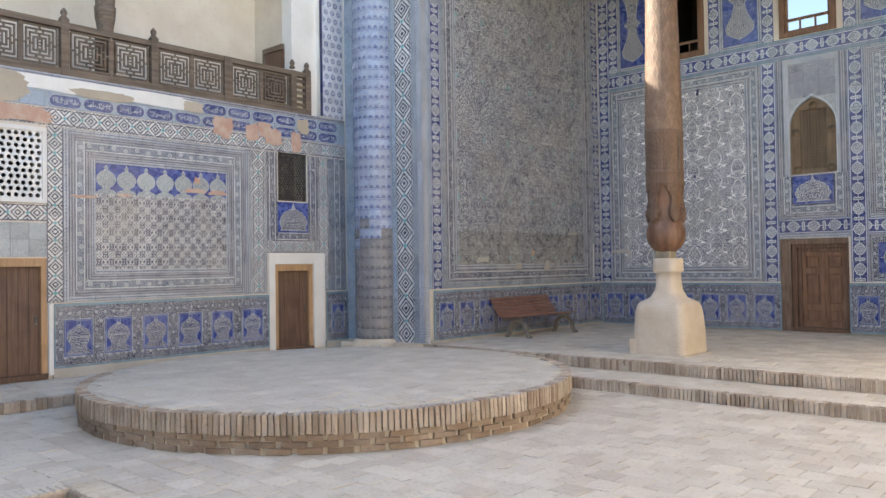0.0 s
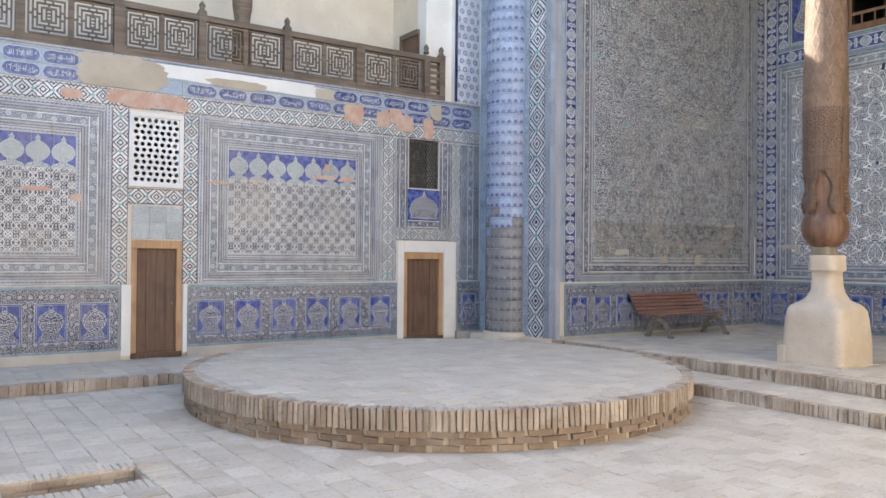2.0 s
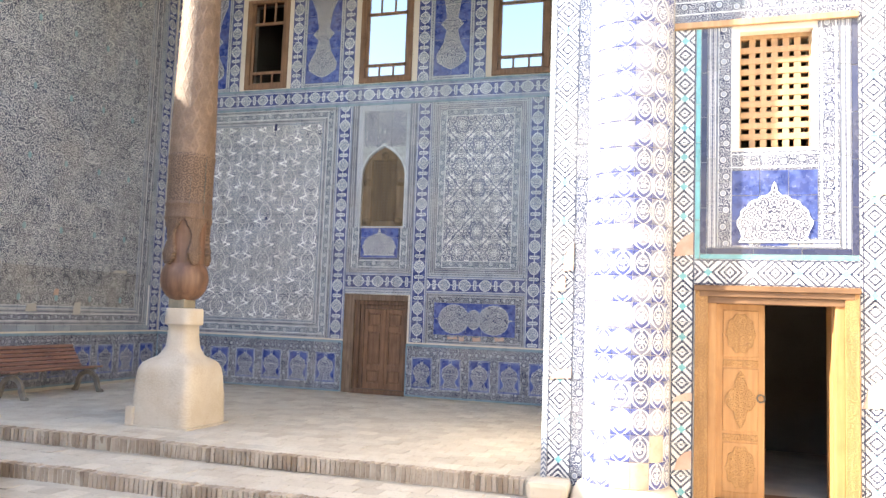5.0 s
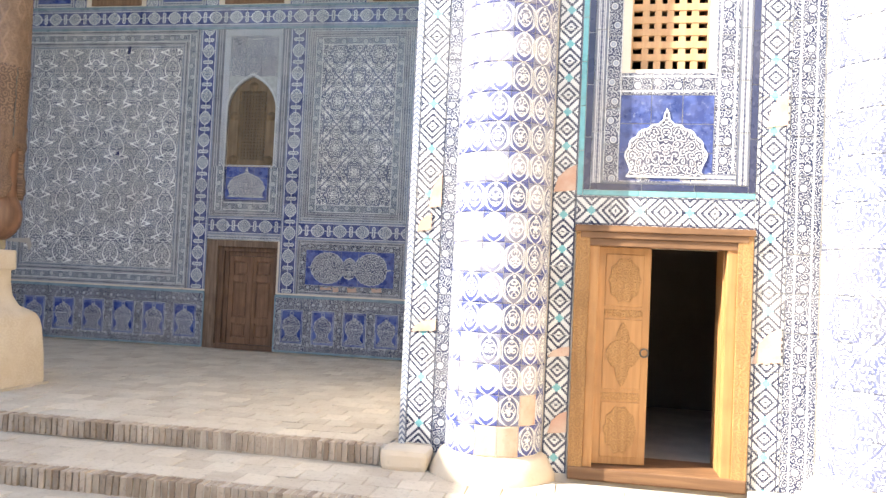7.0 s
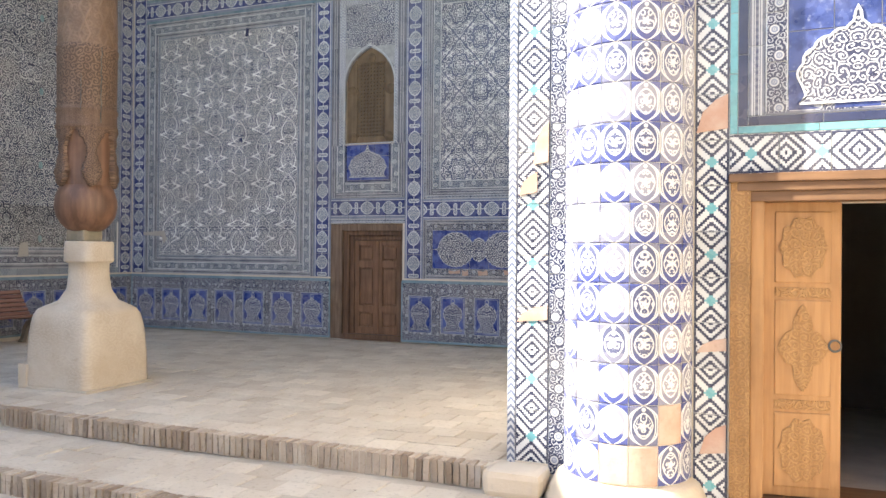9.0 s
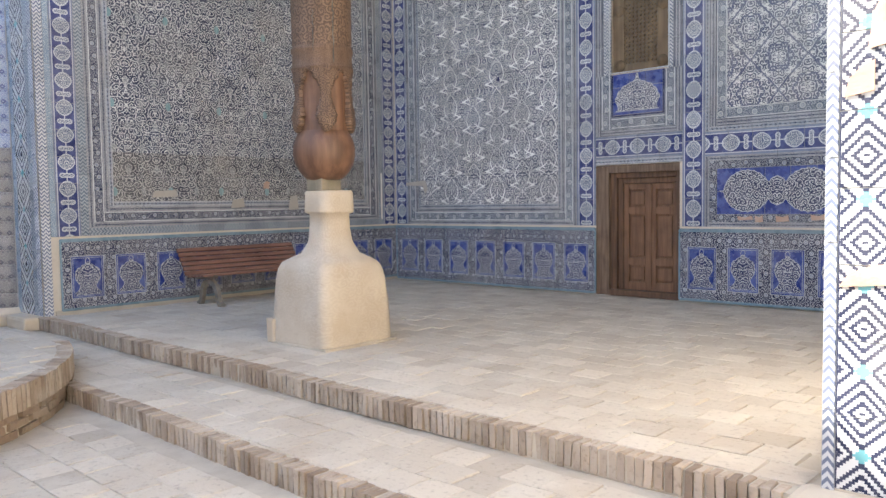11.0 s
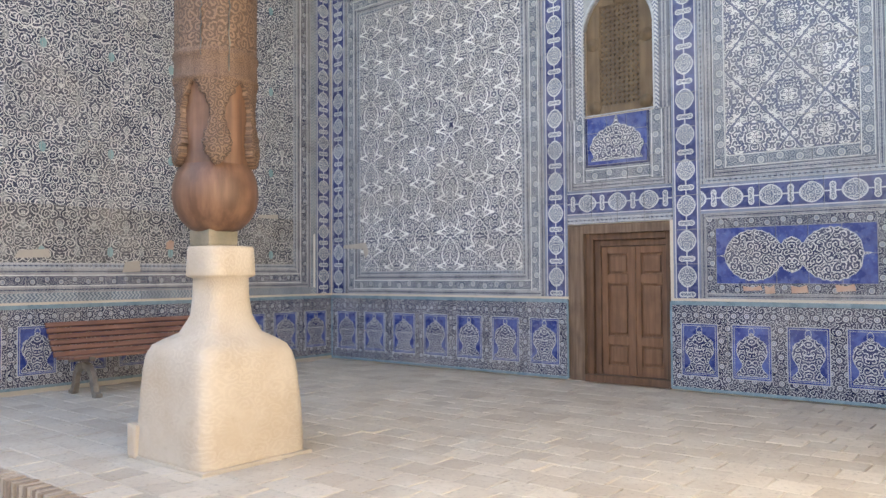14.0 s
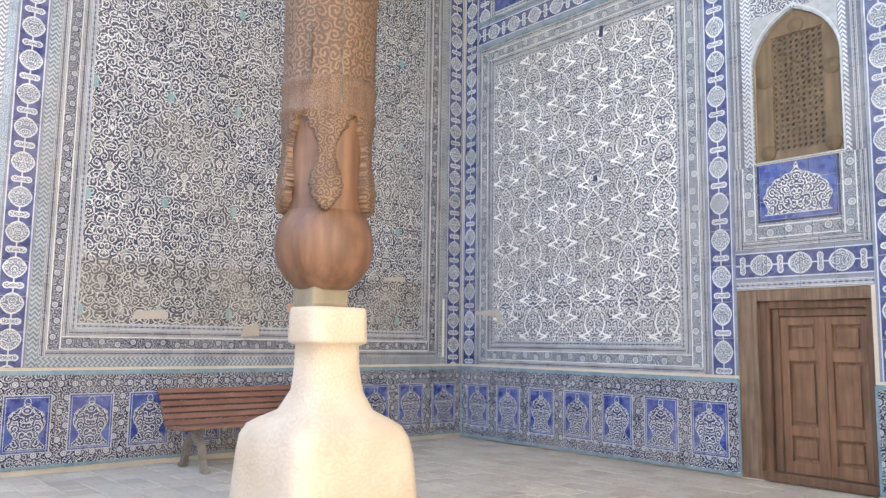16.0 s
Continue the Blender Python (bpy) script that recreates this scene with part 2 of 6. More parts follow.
def m_diamond(name="stepped_diamond_tile", half=0.12, dark=(0.035, 0.042, 0.085), q=0.0135, p=0.0):
    k = Mat(name)
    u, v = k.uv()
    a, b = (u / q).floor() * q, ((v / q).floor() + 0.5).abs() * q
    p = p or half * 2.3
    t = (((a / p).fract() - 0.5).abs() * p - b).abs()
    m = (t / (q * 2)).floor()
    on = (m / 2.0).fract().more(0.2)
    kern = ((a / p).fract() - 0.5).abs() * p + b
    c = k.mix(on, (0.66, 0.67, 0.66), dark)
    c = k.mix(kern.less(q * 2.6), c, SEA)
    c = k.mix((v.abs() - half * 0.96).abs().less(0.006), c, dark)
    return glaze(k, c, 0.12, on)


def m_zig(name="zigzag_tile", a=(0.16, 0.20, 0.26), b=(0.42, 0.46, 0.49)):
    k = Mat(name)
    u, v = k.uv()
    z = ((u + v.ping(0.035) * 1.2) / 0.05).fract()
    c = k.mix(z.step(0.42, 0.52) * (1.0 - z.step(0.9, 1.0)), a, b)
    return glaze(k, c, 0.14, z)


def m_hex():
    k = Mat("white_star_circle_tile")
    u, v = k.uv()
    p = 0.17
    du = ((u / p + (v / p * 1.0).floor() * 0.5).fract() - 0.5) * p
    dv = ((v / p).fract() - 0.5) * p
    d = (du * du + dv * dv).sqrt()
    ring = line((d - 0.043).abs(), 0.010).high(line(d, 0.014))
    fill = k.scroll(u, v, 0.06, 1.6, 0.1, 0.16)
    c = k.mix(fill * 0.3 * d.more(0.062), (0.72, 0.745, 0.79), (0.06, 0.09, 0.28))
    c = k.mix(ring, c, (0.05, 0.075, 0.26))
    return glaze(k, c, 0.08, ring)


def m_scales(name, pu, pv, matt=0.16):
    """An ogee net round a column, a flowered medallion in each mesh; every tile with a tone of its own, some paled as
    if by sun glare.
    """
    k = Mat(name)
    u, v = k.uv()
    tone = k.chance()
    # the pale end of both mixes also paints in the washed look of glare
    ground = k.mix(tone.step(0.3, 0.75), (0.085, 0.100, 0.20), (0.27, 0.27, 0.33))
    blue = k.mix((tone * 7.3).fract().step(0.35, 0.7), (0.060, 0.078, 0.25), (0.20, 0.205, 0.29))
    pale = (0.72, 0.725, 0.72)
    du = ((u / pu).fract() - 0.5) * pu
    f = (v / pv).fract()
    net = ((f - 0.5).abs() * 2.0).op("POWER", 3.2) * -0.5 * pu + 0.5 * pu
    edge = line((du.abs() - net).abs(), 0.007).high(line((du.abs() - net * 0.82).abs(), 0.004))
    dv = (f - 0.5) * pv
    r = ((du / 0.062).abs().op("POWER", 1.7) + (dv.abs() / 0.080).op("POWER", 1.5))
    med = line(r, 1.0, 0.05)
    s = k.scroll(du.abs(), v, 0.066, 2.3, 0.5, 0.20)
    th = dv.op("ARCTAN2", du)
    flower = line((du * du + dv * dv).sqrt() / ((th * 5.0).cos() * 0.25 + 0.75), 0.030)
    low = (0.30 - f).step(0.0, 0.04) * (net * 0.84 - du.abs()).step(0.0, 0.006)
    c = k.mix((net - du.abs()).step(0.0, 0.01), blue, ground)
    c = k.mix(low * (1.0 - med), c, blue)
    c = k.mix(med * s.high(flower), c, pale)
    c = k.mix(line((r - 0.95).abs(), 0.10), c, pale)
    c = k.mix(edge, c, pale)
    knob = line((du * du + (f - 0.90) * (f - 0.90) * pv * pv).sqrt(), 0.013)
    c = k.mix(knob, c, pale)
    return glaze(k, c, 0.10, s.high(edge), matt)


def m_teeth(name, low, high, tooth, pale, wear):
    """Glossy courses that pale towards their upper edge, with a row of small dark darts at each joint."""
    k = Mat(name)
    u, v = k.uv()
    f = (v / 0.20).fract()
    du = ((u / 0.12).fract() - 0.5).abs()
    dart = line(du + (f - 0.16).abs() * 1.9, 0.34, 0.2) * (1.0 - line(du + (f - 0.16).abs() * 1.9, 0.12, 0.2))
    dart2 = line(((u / 0.06).fract() - 0.5).abs() * 0.9 + (f - 0.86).abs() * 3.5, 0.26, 0.25)
    s = k.scroll(u, v, 0.045, 2.2, 0.6, 0.18)
    c = k.mix((f * 3.1416).sin() * 0.3 + k.wide(6.0, 4).step(0.35, 0.65) * 0.4, low, high)
    c = k.mix(s * 0.5, c, pale)
    c = k.mix(dart.high(dart2 * 0.7) * (k.wide(4.0, 3).step(0.3, 0.6) * 0.4 + 0.55), c, tooth)
    return glaze(k, c, wear, s, 0.12)


def m_blue(name="cobalt_tile", a=(0.030, 0.052, 0.24), b=(0.068, 0.112, 0.36)):
    k = Mat(name)
    c = k.mix(k.wide(10.0, 4).step(0.38, 0.66), a, b)
    c = k.mix(k.wide(34.0, 5).step(0.56, 0.74) * 0.4, c, (0.34, 0.38, 0.48))
    return glaze(k, c, 0.10)


def m_motif(name="white_arabesque_tile", ground=(0.035, 0.05, 0.15), pale=(0.64, 0.65, 0.66), cell=0.07):
    k = Mat(name)
    u, v = k.uv()
    s = k.scroll(u.abs(), v, cell, 2.7, 0.6, 0.19)
    c = k.mix(s, ground, pale)
    return glaze(k, c, 0.08, s)


def m_glaze(name, colour, wear=0.08):
    k = Mat(name)
    c = k.mix(k.wide(14.0, 3).step(0.35, 0.7), colour, tuple(x * 0.82 for x in colour))
    return glaze(k, c, wear)


def m_plaster(name, a, b, rough=0.85, scale=1.3, rel=0.3):
    k = Mat(name, rough)
    n = k.wide(scale, 6)
    c = k.mix(n.step(0.35, 0.68), a, b)
    c = k.mix(k.wide(scale * 9, 4).step(0.55, 0.8) * 0.35, c, tuple(x * 0.72 for x in a))
    return k.colour(c).bump(k.wide(38.0, 5) + n * 2.0, rel, 0.012).m


def m_brick(name, a, b, dust=(0.50, 0.46, 0.40), much=0.5):
    k = Mat(name, 0.9)
    r = k.chance()
    c = k.mix(r, a, b)
    c = k.mix(k.wide(2.2, 6).step(0.4, 0.7) * much, c, dust)
    c = k.mix(k.wide(26.0, 4).step(0.52, 0.75) * 0.5, c, tuple(x * 0.62 for x in a))
    c = k.value(c, (r * 7.3).fract() * 0.14 + 0.92)
    return k.colour(c).bump(k.wide(45.0, 5) + k.wide(9.0, 3) * 1.5, 0.45, 0.012).m


def m_wood(name, a, b, along=2, rough=0.6, scale=1.0, carve=0.0, deep=0.55):
    """Grain runs along the axis given."""
    k = Mat(name, rough)
    p = k.local()
    q = [x * (1.6 if i == along else 26.0) * scale for i, x in enumerate(p)]
    g = k.noise(k.vec(*q), 1.0, 5)
    c = k.mix(g.step(0.3, 0.72), a, b)
    c = k.mix(k.wide(3.0, 5).step(0.45, 0.75) * 0.5, c, tuple(x * 0.6 for x in a))
    h = g
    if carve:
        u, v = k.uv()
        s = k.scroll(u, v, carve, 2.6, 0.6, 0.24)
        # hollows between the tendrils are coloured darker, as shade in the relief
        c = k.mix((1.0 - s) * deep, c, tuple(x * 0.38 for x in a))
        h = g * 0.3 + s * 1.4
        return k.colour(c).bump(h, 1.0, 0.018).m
    return k.colour(c).bump(h, 0.35, 0.006).m


def m_iron():
    k = Mat("dark_iron", 0.5, 0.6)
    c = k.mix(k.wide(12.0, 4).step(0.45, 0.7), (0.10, 0.10, 0.095), (0.22, 0.20, 0.17))
    return k.colour(c).bump(k.wide(40.0, 3), 0.2, 0.004).m


T = dict(
    cartouche=m_blue("dulled_blue_tile", (0.055, 0.075, 0.21), (0.105, 0.135, 0.30)), edge=m_glaze("turquoise_edge_glaze", (0.21, 0.32, 0.39)),
    bench=m_bench(), bench_old=m_bench("dulled_scroll_tile", (0.062, 0.066, 0.088), (0.56, 0.555, 0.53), 0.2), ogee=m_ogee(), girih=m_girih(), knots=m_knots(), vine=m_vine(), vinew=m_vine("pale_vine_tile", (0.10, 0.13, 0.19), 0.2, 0.038),
    dado=m_dado(), dots=m_dots(), dash=m_dots("dashed_tile", (0.22, 0.255, 0.33), (0.56, 0.58, 0.60), 0.06), medal=m_medal(), medal_close=m_medal("close_medallion_tile", 0.36), diamond=m_diamond(),
    diamond_small=m_diamond("narrow_diamond_tile", 0.10, p=0.297), diamond_wide=m_diamond("long_diamond_tile", 0.12, p=0.405), diamond_pier=m_diamond("pier_diamond_tile", 0.215, q=0.020), zig=m_zig(), hook=m_zig("white_hook_tile", (0.62, 0.64, 0.66), (0.16, 0.19, 0.28)), hexes=m_hex(),
    scale_blue=m_teeth("blue_dart_tile", (0.19, 0.25, 0.42), (0.33, 0.40, 0.54), (0.05, 0.065, 0.22), (0.58, 0.63, 0.70), 0.08),
    scale_dark=m_scales("ogee_net_tile", math.pi * 0.415 / 7, 0.25, 0.24),
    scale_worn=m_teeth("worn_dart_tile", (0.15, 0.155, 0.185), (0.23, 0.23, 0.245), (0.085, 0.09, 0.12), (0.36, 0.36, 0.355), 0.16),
    # sunlit_ tiles are recoloured copies, their tones set for the facade's direct sun
    blue=m_blue(), motif=m_motif(ground=(0.030, 0.040, 0.12), pale=(0.60, 0.62, 0.63), cell=0.078), flask=m_motif("pale_green_arabesque_tile", (0.24, 0.29, 0.33), (0.60, 0.63, 0.61), 0.055), sunmotif=m_motif("sunlit_arabesque_tile", (0.050, 0.055, 0.10), (0.64, 0.65, 0.65), 0.066), sunblue=m_blue("sunlit_blue_tile", (0.020, 0.036, 0.15), (0.055, 0.085, 0.26)), sunink=m_glaze("sunlit_ink_glaze", (0.034, 0.042, 0.095)), line=m_glaze("pale_line_glaze", (0.54, 0.57, 0.60)), motif_fine=m_motif("fine_arabesque_tile", (0.055, 0.065, 0.125), (0.70, 0.71, 0.70), 0.082),
    pale_grey=m_glaze("pale_grey_glaze", (0.46, 0.48, 0.50)), white=m_glaze("white_glaze", WHITE), sea=m_glaze("turquoise_glaze", SEA), pale=m_motif("pale_blue_glaze", (0.24, 0.32, 0.42), (0.50, 0.56, 0.61), 0.05), ink=m_glaze("ink_blue_glaze", (0.024, 0.034, 0.12)),
)
PLASTER = m_plaster("cream_plaster", (0.62, 0.55, 0.46), (0.70, 0.64, 0.55))
WHITEWASH = m_plaster("whitewash", (0.78, 0.77, 0.74), (0.70, 0.68, 0.64))
MUD = m_plaster("mud_plaster", (0.42, 0.36, 0.28), (0.50, 0.44, 0.35), 0.95)
GROUT = m_plaster("grey_grout", (0.34, 0.35, 0.36), (0.42, 0.42, 0.42))
CLAY = m_plaster("bare_terracotta", (0.50, 0.315, 0.235), (0.56, 0.43, 0.35), 0.9, 5.0)
STONE = m_plaster("pale_carved_stone", (0.66, 0.57, 0.45), (0.58, 0.47, 0.34), 0.8, 2.0)
PLINTH = m_plaster("worn_plinth", (0.44, 0.40, 0.35), (0.52, 0.48, 0.42), 0.9, 2.5)
PAVER = m_brick("paving_brick", (0.48, 0.415, 0.335), (0.60, 0.535, 0.445), (0.61, 0.56, 0.475), 0.75)
EDGE = m_brick("edge_brick", (0.25, 0.185, 0.135), (0.48, 0.395, 0.315), (0.58, 0.52, 0.44), 0.5)
# crumbled lower courses, also coloured darker for the shade under the edge
ERODED_SHADED = m_brick("shaded_crumbled_brick", (0.19, 0.135, 0.098), (0.29, 0.215, 0.158), (0.36, 0.295, 0.23), 0.8)
MORTAR = m_plaster("dusty_mortar", (0.44, 0.385, 0.31), (0.56, 0.50, 0.41), 0.95, 2.2)
OLDWOOD = m_wood("dark_old_wood", (0.10, 0.055, 0.032), (0.18, 0.10, 0.06))
DOORWOOD = m_wood("brown_door_wood", (0.155, 0.080, 0.045), (0.245, 0.135, 0.078))
GREYWOOD = m_wood("weathered_brown_wood", (0.115, 0.085, 0.062), (0.215, 0.162, 0.118), 1, 0.8, 0.8)
PLANKWOOD = m_wood("dark_plank_wood", (0.115, 0.064, 0.042), (0.175, 0.102, 0.068))
ORANGEWOOD = m_wood("honey_wood", (0.33, 0.165, 0.062), (0.42, 0.225, 0.09), 2, 0.5)
HONEYCARVE = m_wood("carved_honey_wood", (0.36, 0.185, 0.066), (0.46, 0.255, 0.10), 2, 0.5, 1.0, 0.06, 0.30)
# browner than the honey wood, with the lintel's shade put into the colour
LINTELWOOD = m_wood("darkened_lintel_wood", (0.125, 0.062, 0.030), (0.20, 0.108, 0.053), 0, 0.6)
WINDOWWOOD = m_wood("tan_window_wood", (0.17, 0.090, 0.050), (0.27, 0.155, 0.090))
TRIMWOOD = m_wood("tan_trim_wood", (0.42, 0.25, 0.13), (0.52, 0.33, 0.18))
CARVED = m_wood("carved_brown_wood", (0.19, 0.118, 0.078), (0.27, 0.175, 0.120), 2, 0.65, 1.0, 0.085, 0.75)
SMOOTHWOOD = m_wood("polished_brown_wood", (0.110, 0.056, 0.034), (0.225, 0.120, 0.074), 2, 0.5, 0.45)
SLATWOOD = m_wood("red_brown_slat_wood", (0.21, 0.105, 0.075), (0.30, 0.16, 0.115), 1, 0.5)
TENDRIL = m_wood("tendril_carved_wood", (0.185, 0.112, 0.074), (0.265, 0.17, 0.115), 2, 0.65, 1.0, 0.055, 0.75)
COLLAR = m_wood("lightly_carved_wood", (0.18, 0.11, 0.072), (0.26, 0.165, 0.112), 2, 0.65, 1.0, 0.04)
REVEAL = m_wood("worn_reveal_wood", (0.13, 0.085, 0.058), (0.25, 0.175, 0.125), 2, 0.75)
IRON = m_iron()
LEGPAINT = m_plaster("worn_grey_brown_paint", (0.16, 0.135, 0.11), (0.25, 0.22, 0.185), 0.6, 9.0)
# plaster coloured dark so that openings look unlit inside
DARK = m_plaster("shade_dark_plaster", (0.16, 0.14, 0.12), (0.2, 0.18, 0.15))


# ---- mesh helpers ----
def part(name, bm, material, parent=None, label="", smooth=False):
    me = bpy.data.meshes.new(name)
    bmesh.ops.recalc_face_normals(bm, faces=bm.faces)
    bm.to_mesh(me)
    bm.free()
    me.materials.append(material)
    if smooth:
        me.polygons.foreach_set("use_smooth", [True] * len(me.polygons))
    ob = new(name, me)
    ob.parent = parent
    if label:
        ob["label"] = label
    return ob


def box(bm, x0, x1, y0, y1, z0, z1, bevel=0.0):
    vs = [bm.verts.new(p) for p in ((x0, y0, z0), (x1, y0, z0), (x1, y1, z0), (x0, y1, z0), (x0, y0, z1), (x1, y0, z1), (x1, y1, z1), (x0, y1, z1))]
    fs = [bm.faces.new([vs[i] for i in f]) for f in ((3, 2, 1, 0), (4, 5, 6, 7), (0, 1, 5, 4), (1, 2, 6, 5), (2, 3, 7, 6), (3, 0, 4, 7))]
    if bevel:
        es = {e for f in fs for e in f.edges}
        bmesh.ops.bevel(bm, geom=list(es), offset=bevel, segments=2, affect="EDGES", profile=0.6)


def boxed(*args, bevel=0.0):
    bm = bmesh.new()
    box(bm, *args, bevel=bevel)
    return bm


def lathe(rings, seg=32, closed=True, square=None):
    """Rings of (z, radius) turned round the z axis, with u round and v up as UV in metres; square gives each ring a superellipse power."""
    bm = bmesh.new()
    uvl = bm.loops.layers.uv.new("UVMap")
    rows = []
    for i, (z, r) in enumerate(rings):
        row = []
        for j in range(seg):
            a = 2 * math.pi * j / seg
            c, s = math.cos(a), math.sin(a)
            k = 1.0
            if square:
                p = square[i]
                k = (abs(c) ** p + abs(s) ** p) ** (-1 / p)
            row.append(bm.verts.new((r * k * c, r * k * s, z)))
        rows.append(row)
    mean = sum(r for _, r in rings) / len(rings)
    for i in range(len(rows) - 1):
        for j in range(seg):
            f = bm.faces.new((rows[i][j], rows[i][(j + 1) % seg], rows[i + 1][(j + 1) % seg], rows[i + 1][j]))
            for lp, (jj, ii) in zip(f.loops, ((j, i), (j + 1, i), (j + 1, i + 1), (j, i + 1))):
                lp[uvl].uv = (2 * math.pi * mean * jj / seg, rings[ii][0])
    if closed:
        bm.faces.new(rows[0][::-1])
        bm.faces.new(rows[-1])
    return bm


def thing(name, label, category, at=(0, 0, 0), turn=0.0, group="", kind=""):
    ob = new(name)
    ob.empty_display_size = 0.1
    ob.matrix_basis = pose(*at, 0, 0, turn)
    return tagged(ob, label, category, group, kind)


class Wall:
    """A wall's face: u runs along it as the world's own x or y, v is z, w stands out of it."""

    def __init__(self, name, axis, at, label):
        self.axis, self.at, self.name, self.label = axis, at, name, label

    def p(self, u, v, w=0.0):
        return (self.at + w, u, v) if self.axis == "x" else (u, self.at - w, v)

    def slab(self, u0, u1, v0, v1, holes, thick, material):
        us = sorted({u0, u1, *(c for h in holes for c in h[:2])})
        vs = sorted({v0, v1, *(c for h in holes for c in h[2:])})
        solid = lambda i, j: 0 <= i < len(us) - 1 and 0 <= j < len(vs) - 1 and not any(
            h[0] <= (us[i] + us[i + 1]) / 2 <= h[1] and h[2] <= (vs[j] + vs[j + 1]) / 2 <= h[3] for h in holes)
        bm = bmesh.new()
        at = {}

        def vert(i, j, w):
            if (i, j, w) not in at:
                at[(i, j, w)] = bm.verts.new(self.p(us[i], vs[j], w))
            return at[(i, j, w)]

        for i in range(len(us) - 1):
            for j in range(len(vs) - 1):
                if not solid(i, j):
                    continue
                for w in (0.0, -thick):
                    bm.faces.new([vert(i, j, w), vert(i + 1, j, w), vert(i + 1, j + 1, w), vert(i, j + 1, w)])
                for di, dj, a, b in ((-1, 0, (i, j), (i, j + 1)), (1, 0, (i + 1, j), (i + 1, j + 1)), (0, -1, (i, j), (i + 1, j)), (0, 1, (i, j + 1), (i + 1, j + 1))):
                    if not solid(i + di, j + dj):
                        bm.faces.new([vert(*a, 0.0), vert(*b, 0.0), vert(*b, -thick), vert(*a, -thick)])
        self.ob = tagged(part(self.name, bm, material), self.label, "wall", kind="structure")
        return self.ob

    def box(self, bm, u0, u1, v0, v1, w0, w1, bevel=0.0):
        a, b = self.p(u0, v0, w0), self.p(u1, v1, w1)
        lo, hi = [min(s, t) for s, t in zip(a, b)], [max(s, t) for s, t in zip(a, b)]
        box(bm, lo[0], hi[0], lo[1], hi[1], lo[2], hi[2], bevel)

    def bit(self, name, u0, u1, v0, v1, w0, w1, material, parent, bevel=0.0, label=""):
        bm = bmesh.new()
        self.box(bm, u0, u1, v0, v1, w0, w1, bevel)
        return part(name, bm, material, parent, label)

    def tiles(self, name, u0, u1, v0, v1, material, du=0.3, dv=0.3, w=0.0, upright=False, label="", centre=None, lost=0.0):
        """A field of separate glazed tiles on a bed of grout."""
        bed = self.bit(name, u0, u1, v0, v1, w - 0.02, w + 0.004, GROUT, self.ob, label=label)
        nu, nv = max(1, round((u1 - u0) / du)), max(1, round((v1 - v0) / dv))
        uc, vc = centre or ((u0 + u1) / 2, (v0 + v1) / 2)
        g, b = 0.0012, 0.003
        for i in range(nu):
            for j in range(nv):
                if lost and random.random() < lost:
                    continue
                a0, a1 = u0 + (u1 - u0) * i / nu + g, u0 + (u1 - u0) * (i + 1) / nu - g
                b0, b1 = v0 + (v1 - v0) * j / nv + g, v0 + (v1 - v0) * (j + 1) / nv - g
                lift = w + 0.010 + random.uniform(-0.0012, 0.0012)
                lean = [random.uniform(-0.0008, 0.0008) for _ in range(2)]
                pts, uvs = [], []
                for k, (a, c, d) in enumerate(((a0, b0, 0), (a1, b0, 0), (a1, b1, 0), (a0, b1, 0), (a0 + b, b0 + b, 1), (a1 - b, b0 + b, 1), (a1 - b, b1 - b, 1), (a0 + b, b1 - b, 1))):
                    tilt = (lean[0] if k % 4 in (1, 2) else -lean[0]) + (lean[1] if k % 4 > 1 else -lean[1])
                    pts.append(self.p(a, c, lift + tilt if d else w))
                    uvs.append((c - vc, a - uc) if upright else (a - uc, c - vc))
                fs = [(4, 5, 6, 7), (0, 1, 5, 4), (1, 2, 6, 5), (2, 3, 7, 6), (3, 0, 4, 7)]
                me = bpy.data.meshes.new("tile")
                me.from_pydata(pts, [], fs)
                lay = me.uv_layers.new(name="UVMap")
                lay.data.foreach_set("uv", [c for f in fs for n in f for c in uvs[n]])
                me.materials.append(material)
                new("tile", me).parent = bed
        return bed

    def ring(self, name, u0, u1, v0, v1, width, material, w=0.0, long=0.42, sides="lrtb"):
        """A border of tiles inside the rectangle; returns the rectangle left."""
        l, r, t, b = (width if s in sides else 0.0 for s in "lrtb")
        if l:
            self.tiles(name, u0, u0 + width, v0, v1, material, width, long, w, True)
        if r:
            self.tiles(name, u1 - width, u1, v0, v1, material, width, long, w, True)
        if t:
            self.tiles(name, u0 + l, u1 - r, v1 - width, v1, material, long, width, w)
        if b:
            self.tiles(name, u0 + l, u1 - r, v0, v0 + width, material, long, width, w)
        return u0 + l, u1 - r, v0 + b, v1 - t

    def flat(self, name, outline, material, parent, w=0.012, lift=0.004, label="", centre=None):
        """A flat inlay of any outline, in u and v."""
        bm = bmesh.new()
        lay = bm.loops.layers.uv.new("UVMap")
        uc, vc = centre or (sum(q[0] for q in outline) / len(outline), sum(q[1] for q in outline) / len(outline))
        top = [bm.verts.new(self.p(u, v, w + lift)) for u, v in outline]
        low = [bm.verts.new(self.p(u, v, w - 0.004)) for u, v in outline]
        f = bm.faces.new(top)
        for lp, (u, v) in zip(f.loops, outline):
            lp[lay].uv = (u - uc, v - vc)
        n = len(outline)
        for i in range(n):
            bm.faces.new((top[i], low[i], low[(i + 1) % n], top[(i + 1) % n]))
        return part(name, bm, material, parent, label)

